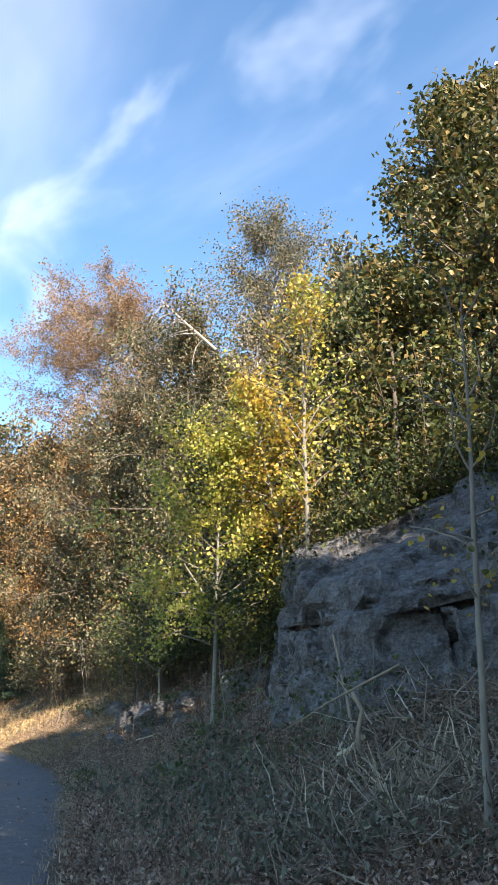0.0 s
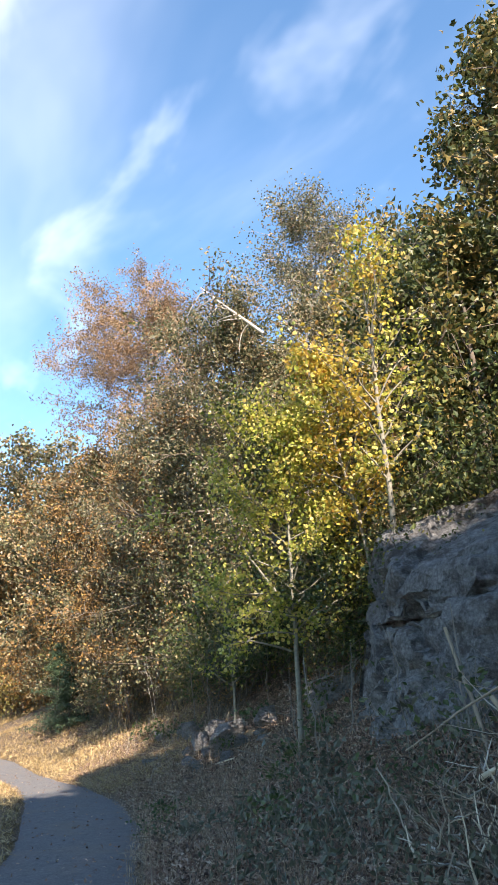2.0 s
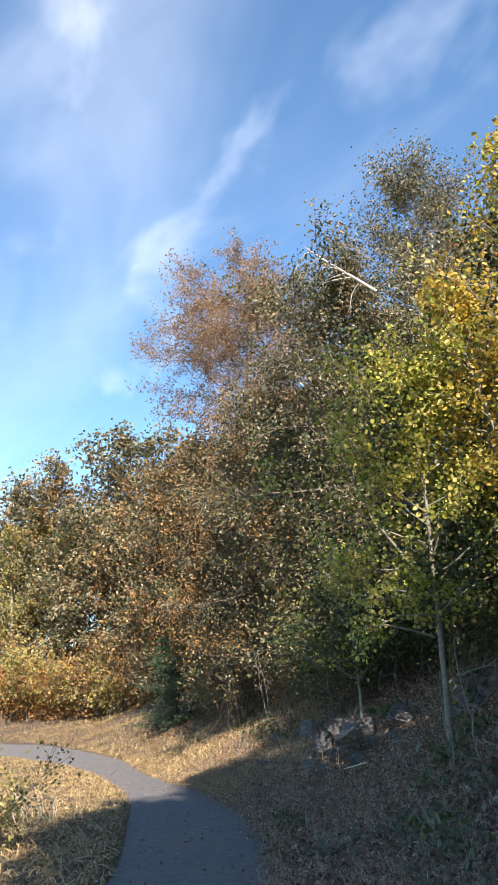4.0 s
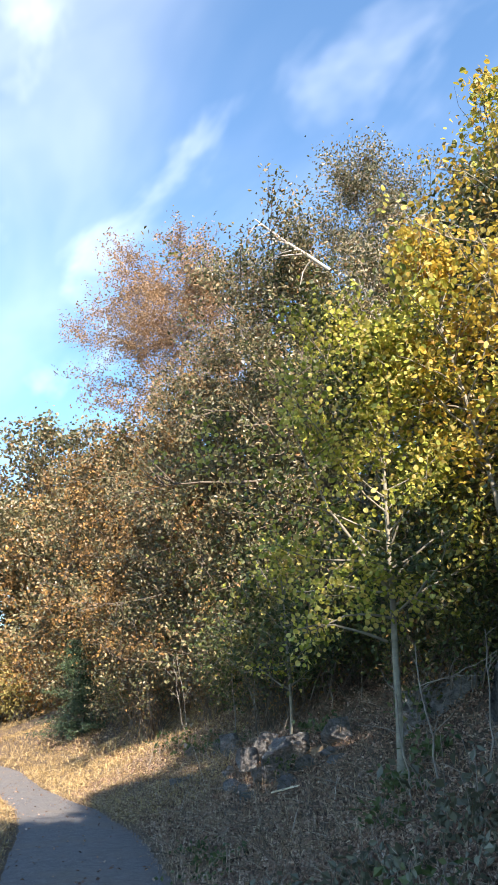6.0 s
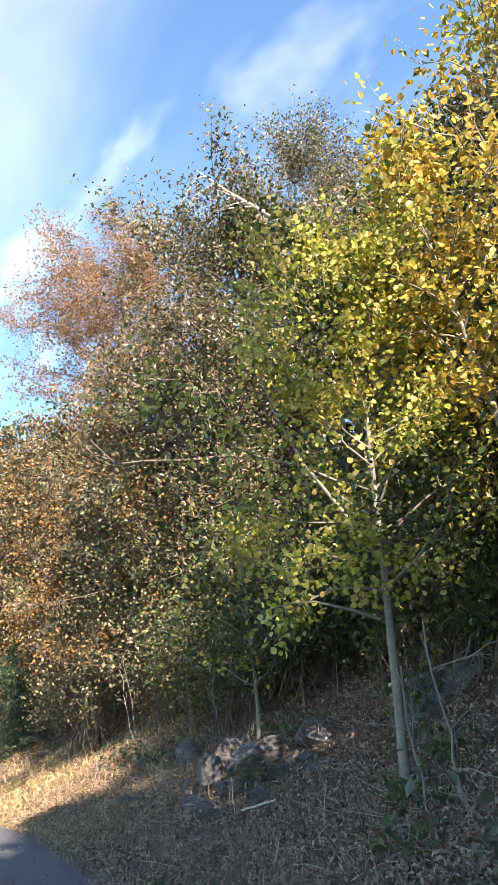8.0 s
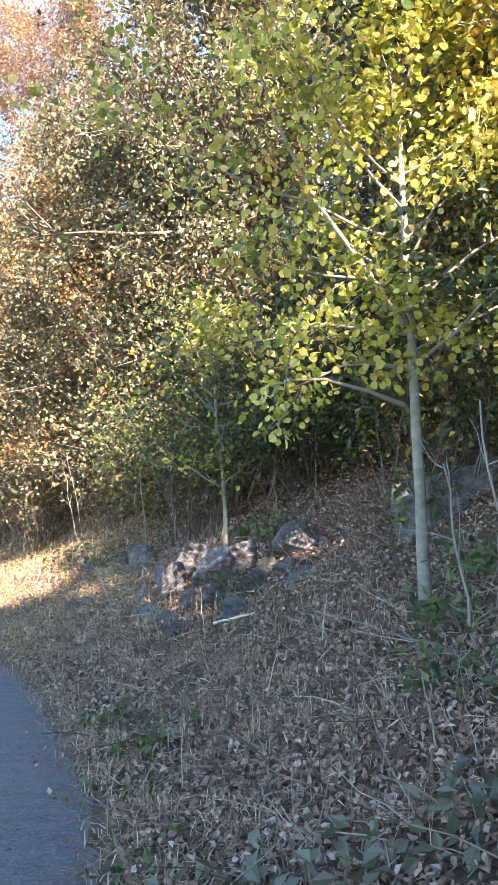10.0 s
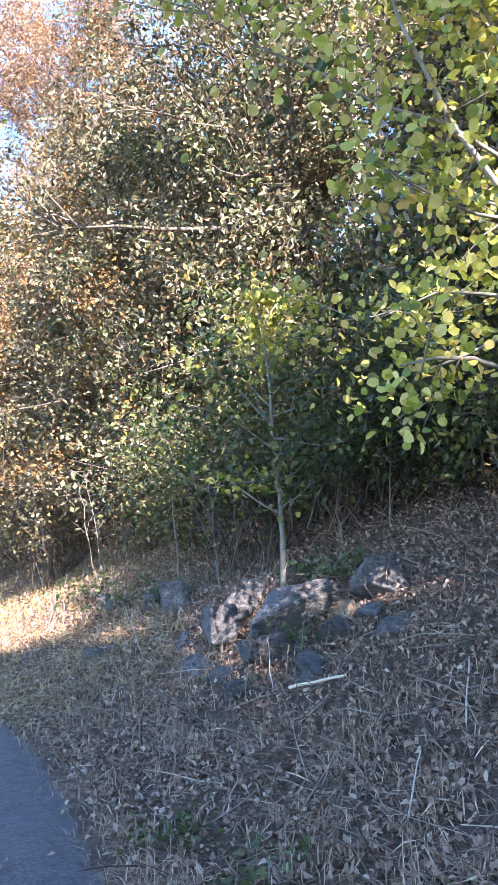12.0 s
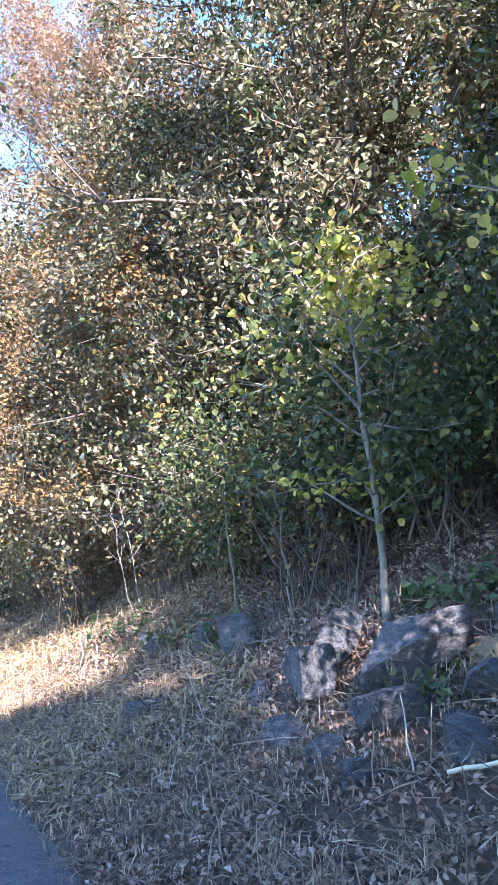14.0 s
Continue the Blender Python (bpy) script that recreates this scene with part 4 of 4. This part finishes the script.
stick((0.28, 10.0, 1.08), (1.63, 9.97, 1.82), 0.007, 0.017, STICK_WOOD, 1, "long pale branch leaning on the brush heap", crook=0.015)
stick((0.83, 10.1, 0.66), (1.15, 9.7, 1.05), 0.03, 0.028, BRIGHT_WOOD, 2, "short split branch end in the brush heap")
stick((1.05, 9.8, 1.5), (1.2, 9.6, 0.55), 0.025, 0.035, STICK_WOOD, 3, "thick grey stem standing in the brush heap")
stick((1.25, 7.6, 0.66), (1.8, 7.6, 0.5), 0.022, 0.028, BRIGHT_WOOD, 4, "pale split branch lying on the brush heap", crook=0.01)
stick((0.2, 9.5, 0.45), (-0.05, 9.2, 1.0), 0.008, 0.006, DEAD_WOOD, 5, "thin bleached stick standing in the litter")
stick((1.12, 12.0, 2.3), (1.2, 10.9, 1.0), 0.02, 0.025, STICK_WOOD, 6, "bare grey stem against the outcrop")
rng = np.random.default_rng(200)
for i in range(330):
    c = np.array((rng.uniform(0.4, 3.0), rng.uniform(7.2, 10.4), 0.0))
    c[2] = gz(c[0], c[1]) + rng.uniform(0.02, 0.35 + 0.7 * max(0.0, c[1] - 8.6) / 1.8) * max(0.25, 1 - abs(c[0] - 1.6) / 1.6)
    a, e = rng.uniform(0, 6.28), rng.uniform(-0.1, 0.9)
    l = rng.uniform(0.15, 0.75)
    w = np.array((math.cos(a) * math.cos(e), math.sin(a) * math.cos(e), math.sin(e))) * l
    stick(c, c + w, rng.uniform(0.004, 0.012), 0.003, (STICK_WOOD, GREY_BARK, STICK_WOOD, DEAD_WOOD)[i % 4], 1300 + i, "broken dry branch in the cut brush heap", "cut brush", crook=0.014)
for i in range(150):
    c = np.array((1.45 + rng.normal() * 0.5, 8.4 + rng.normal() * 0.6, 0.0))
    c[2] = gz(c[0], c[1]) - 0.02
    w = np.array((rng.normal() * 0.16, rng.normal() * 0.16, rng.uniform(0.15, 0.6)))
    stick(c, c + w, rng.uniform(0.01, 0.022), 0.003, (BRIGHT_WOOD, STICK_WOOD)[i % 2], 500 + i, "splintered pale stub of a cut stem", "cut stubs", "cut_stub", 0.02)
p, rng = strewn(3000, 106, 0.0, 3.6, 6.6, 11.0, 1.4, 6.0)
p[:, 2] += rng.random(len(p)) * 0.35 * np.clip(1.3 - np.abs(p[:, 0] - 1.6), 0.1, 1)
stuff("brush_twigs", twigs(p, rng.uniform(0.08, 0.4, len(p)), rng, 0.006, 0.6), TWIG, "tangled dry twigs and stalks of the cut brush", "twigs")

p, rng = strewn(9000, 108, 0.0, 3.6, 6.6, 11.2, 1.4, 6.0)
p[:, 2] += 0.02 + rng.random(len(p)) * (0.12 + 0.5 * np.clip(p[:, 1] - 8.6, 0, 1.8) / 1.8) * np.clip(1.4 - np.abs(p[:, 0] - 1.6), 0.15, 1)
stuff("leaf_litter", leaves(p, 0.05, rng, "needle", 0.2), LITTER, "shrivelled leaves and chips in the cut brush", "leaf litter")

# stalks and stems on the bank
stick((-2.2, 17.75, gz(-2.2, 17.75) + 0.07), (-1.82, 17.5, gz(-1.82, 17.5) + 0.05), 0.013, 0.011, BRIGHT_WOOD, 11, "pale peeled stick lying on the bank", crook=0.008)
for i, (x, y, hgt, dx) in enumerate(((-3.6, 20.2, 0.45, -0.03), (-2.29, 18.1, 0.4, -0.03), (-2.5, 18.15, 0.3, 0.03), (-3.45, 20.5, 0.55, -0.2), (-3.3, 18.1, 0.5, -0.08), (-3.7, 19.4, 0.3, 0.1),
                                     (-2.2, 18.1, 0.3, 0.05), (-5.2, 24.5, 0.5, 0.1), (-5.0, 24.7, 0.5, -0.1), (-1.4, 16.2, 0.35, 0.06), (-2.7, 16.8, 0.3, -0.1), (-1.9, 15.6, 0.3, 0.1), (-1.2, 13.9, 0.35, -0.05))):
    z = gz(x, y)
    stick((x, y, z - 0.03), (x + dx, y + 0.05, z + hgt), 0.006, 0.003, (STICK_WOOD, DEAD_WOOD)[i % 2], 700 + i, "pale dry broken stalk standing on the bank", "dry stalks", "dry_stalk", 0.012)
def bare_stem(p0, p1, r, seed, label):
    rng = np.random.default_rng(seed)
    a, b = np.array(p0, float), np.array(p1, float)
    root = tagged(new("bare_stem"), label, "stem", "bare stems")
    root.location = p0
    pts = (b - a) * np.linspace(0, 1, 9)[:, None]
    pts[1:-1] += rng.normal(size=(7, 3)) * 0.012 * np.linalg.norm(b - a)
    v, f = tubes([(pts, np.linspace(r, r * 0.4, 9))], 6)
    child("stem", raw_mesh("stem", v, f, GREY_BARK, True), root)
    for i in range(6):
        q = bent(along(pts, rng.uniform(0.25, 0.98)), unit(b - a) * 0.6 + rng.normal(size=3) * 0.6, rng.uniform(0.15, 0.5), rng, 4, 0.18)
        v, f = tubes([(q, np.linspace(r * 0.4, 0.002, 5))], 5)
        child("twig", raw_mesh("twig", v, f, GREY_BARK, True), root)
    return root


for i, (p0, p1, r) in enumerate((((-0.6, 14.9, 0.5), (-0.78, 14.9, 1.85), 0.013), ((-0.34, 14.9, 0.5), (-0.52, 14.9, 2.25), 0.015), ((-0.47, 14.8, 1.82), (0.25, 14.9, 2.12), 0.009), ((-0.5, 14.9, 0.62), (-1.6, 15.2, 0.95), 0.008),
                                 ((0.1, 14.6, 0.9), (0.2, 14.8, 2.4), 0.012), ((-2.6, 21.4, 1.2), (-2.7, 21.3, 2.6), 0.012), ((-3.1, 22.6, 1.2), (-3.25, 22.4, 3.2), 0.016), ((-4.3, 24.4, 1.1), (-4.6, 24.2, 3.0), 0.011),
                                 ((-4.6, 25.6, 1.1), (-4.9, 25.5, 3.0), 0.01), ((-1.3, 20.6, 1.7), (-1.25, 20.5, 3.2), 0.012), ((-0.8, 20.2, 1.8), (-0.75, 20.2, 3.0), 0.012), ((-6.2, 30.2, 1.6), (-6.9, 30.0, 4.5), 0.025),
                                 ((1.12, 11.2, 0.7), (1.1, 11.4, 2.5), 0.016), ((1.5, 11.0, 0.7), (1.55, 11.2, 2.2), 0.012), ((0.6, 12.3, 0.9), (0.5, 12.2, 2.3), 0.01))):
    bare_stem(p0, p1, r, 950 + i, "bare crooked grey stem standing in the brush")


def herb(x, y, h, r, leaf, seed, label, size=0.09, n=60, group="bank herbs"):
    rng = np.random.default_rng(seed)
    root = tagged(new("herb"), label, "plant", group)
    root.location = (x, y, gz(x, y) - 0.02)
    st, sp = [], []
    for i in range(7):
        q = bent((rng.normal() * r * 0.3, rng.normal() * r * 0.3, 0), (rng.normal() * 0.4, rng.normal() * 0.4, 1), h * rng.uniform(0.6, 1.1), rng, 4, 0.12)
        v, f = tubes([(q, np.linspace(0.006, 0.003, 5))], 4)
        child("stem", raw_mesh("stem", v, f, GREY_BARK, True), root)
        sp.append(spread_on(q, rng.uniform(0.15, 1, n // 7)) + rng.normal(size=(n // 7, 3)) * r * 0.35 * np.array((1, 1, 0.4)))
    v, f = leaves(np.concatenate(sp), size, rng, "oval", 0.8)
    v[:, 2] = np.maximum(v[:, 2], 0.01)
    tagged(child("foliage", raw_mesh("foliage", v, f, leaf), root), kind="stuff")
    return root


for i, (x, y, h, r, m, sz) in enumerate(((-0.43, 13.4, 0.75, 0.35, PALE_LEAF, 0.12), (-0.47, 11.0, 0.6, 0.5, PALE_LEAF, 0.09), (-0.2, 12.0, 0.6, 0.5, PALE_LEAF, 0.09), (-0.9, 11.8, 0.4, 0.4, HERB_LEAF, 0.08),
                                        (0.3, 11.2, 0.6, 0.5, HERB_LEAF, 0.08), (-0.6, 15.3, 0.3, 0.35, HERB_LEAF, 0.09), (-0.9, 14.6, 0.25, 0.35, HERB_LEAF, 0.08), (-0.3, 15.8, 0.4, 0.4, HERB_LEAF, 0.1),
                                        (-1.35, 19.6, 0.3, 0.35, HERB_LEAF, 0.1), (-1.7, 20.0, 0.25, 0.35, HERB_LEAF, 0.1), (-2.25, 13.1, 0.16, 0.45, PALE_LEAF, 0.085), (-1.9, 13.0, 0.16, 0.45, PALE_LEAF, 0.085), (-1.5, 13.0, 0.16, 0.45, PALE_LEAF, 0.085), (-1.1, 13.1, 0.18, 0.45, PALE_LEAF, 0.085), (-2.5, 13.6, 0.12, 0.35, HERB_LEAF, 0.05), (-2.7, 14.5, 0.12, 0.35, HERB_LEAF, 0.05), (-2.9, 16.2, 0.14, 0.3, HERB_LEAF, 0.05),
                                        (-3.4, 22.5, 0.5, 0.5, HERB_LEAF, 0.09), (-4.0, 23.4, 0.5, 0.5, HERB_LEAF, 0.09), (-4.6, 24.6, 0.6, 0.5, HERB_LEAF, 0.1), (-2.6, 15.5, 0.2, 0.3, HERB_LEAF, 0.07),
                                        (-0.2, 17.2, 0.7, 0.5, HERB_LEAF, 0.1), (-2.1, 18.6, 0.35, 0.25, HERB_LEAF, 0.07), (1.15, 11.2, 1.1, 0.5, PALE_LEAF, 0.1), (1.6, 11.0, 1.2, 0.5, HERB_LEAF, 0.09), (0.8, 11.6, 1.4, 0.4, HERB_LEAF, 0.09))):
    herb(x, y, h, r, m, 800 + i, "low green weed on the littered bank" if m is HERB_LEAF else "wilted grey-green weed on the bank", sz, 98)
shrub("bush", "yellow-green bush at the edge of the path", -6.5, 14.1, 1.3, 0.8, GREY_BARK, YELLOW_GREEN, 90, 10, 16, 16, 0.06, "oval", "", 0.1)
for i in range(16):
    x, y = -6.75 + 0.28 * rng.normal(), 16.6 + 0.3 * rng.normal()
    stick((x, y, gz(x, y) - 0.02), (x + rng.normal() * 0.12, y, gz(x, y) + rng.uniform(0.25, 0.5)), 0.008, 0.004, BRIGHT_WOOD, 900 + i, "bleached stalk of a dry grass clump", "bleached stalks", "dry_stalk", 0.03)

# leaf scraps on the path
rng = np.random.default_rng(107)
n = 900
y = rng.uniform(8, 40, n)
f = rng.beta(0.6, 0.6, n)
x = line(LEFT_EDGE, y) * (1 - f) + line(RIGHT_EDGE, y) * f
p = np.stack([x, y, np.interp(y, [-40, 28, 33, 36, 39, 42, 60], [0, 0, 0.16, 0.35, 0.6, 0.75, 1.2]) + 0.045], 1)
stuff("leaf_litter", leaves(p, 0.045, rng, "oval", 2.5), LITTER, "scraps of dry leaves blown over the path", "leaf litter")

# flattened straw between the standing blades
rng = np.random.default_rng(109)
n = 12000
y = rng.uniform(8, 36, n)
x = line(LEFT_EDGE, y) - np.abs(rng.normal(size=n)) * 2.2 + 0.1
p = np.stack([x, y, ground_z(x, y) + 0.02 + 0.03 * rng.random(n)], 1)
stuff("straw_litter", leaves(p, 0.2, rng, "straw", 2.2), MEADOW, "flattened golden straw across the path", "straw")
p, rng = strewn(14000, 110, -20, -3, 19.5, 42, -0.1, 4.0)
p[:, 2] += 0.03 + 0.05 * rng.random(len(p))
stuff("straw_litter", leaves(p, 0.26, rng, "straw", 2.2), MEADOW, "flattened golden straw in the meadow strip", "straw")
p, rng = strewn(3500, 111, -6, 3, 6, 22, 0.1, 3.6)
p[:, 2] += 0.02 + 0.03 * rng.random(len(p))
stuff("straw_litter", leaves(p, 0.15, rng, "straw", 1.8), STRAW, "broken dry stems lying among the leaves", "straw")

# grass tussocks and dead weed stalks of the bank
p, rng = strewn(190, 113, -7, 2, 8, 25, 0.02, 1.5)
tuft = np.repeat(p, 70, 0)
tuft[:, :2] += rng.normal(size=(len(tuft), 2)) * 0.07
tuft[:, 2] = ground_z(tuft[:, 0], tuft[:, 1])
stuff("dry_grass", blades(tuft, 0.2, rng, 1.7, 0.0022), STRAW, "tufts of fine dry grass on the bank", "grass")
p, rng = strewn(850, 114, -6.5, 4, 6, 26, 0.4, 5.0)
weeds = []
for q in p:
    up = rng.uniform(0.15, 0.55)
    st = bent(q - np.array((0, 0, 0.02)), (rng.normal() * 0.3, rng.normal() * 0.3, 1), up, rng, 4, 0.1)
    weeds.append((st, np.linspace(0.0045, 0.0018, 5)))
    for k in range(3):
        weeds.append((bent(along(st, rng.uniform(0.4, 0.95)), rng.normal(size=3) + np.array((0, 0, 0.7)), up * 0.35, rng, 2, 0.2), np.linspace(0.0026, 0.0012, 3)))
stuff("weed_stalks", tubes(weeds, 3), TWIG, "thin dead weed stalks standing all over the bank", "stalks")
p, rng = strewn(420, 115, -1.4, 3.2, 6.2, 13.2, 0.7, 5.0)
spots = []
for q in p:
    st = bent(q - np.array((0, 0, 0.02)), (rng.normal() * 0.5, rng.normal() * 0.5, 1), rng.uniform(0.2, 0.6), rng, 4, 0.15)
    spots.append(spread_on(st, rng.uniform(0.2, 1, 9)) + rng.normal(size=(9, 3)) * 0.045)
stuff("weed_leaves", leaves(np.concatenate(spots), 0.06, rng, "blade", 0.1, 0.8), PALE_LEAF, "drooping wilted grey-green weed leaves on the bank", "weeds")
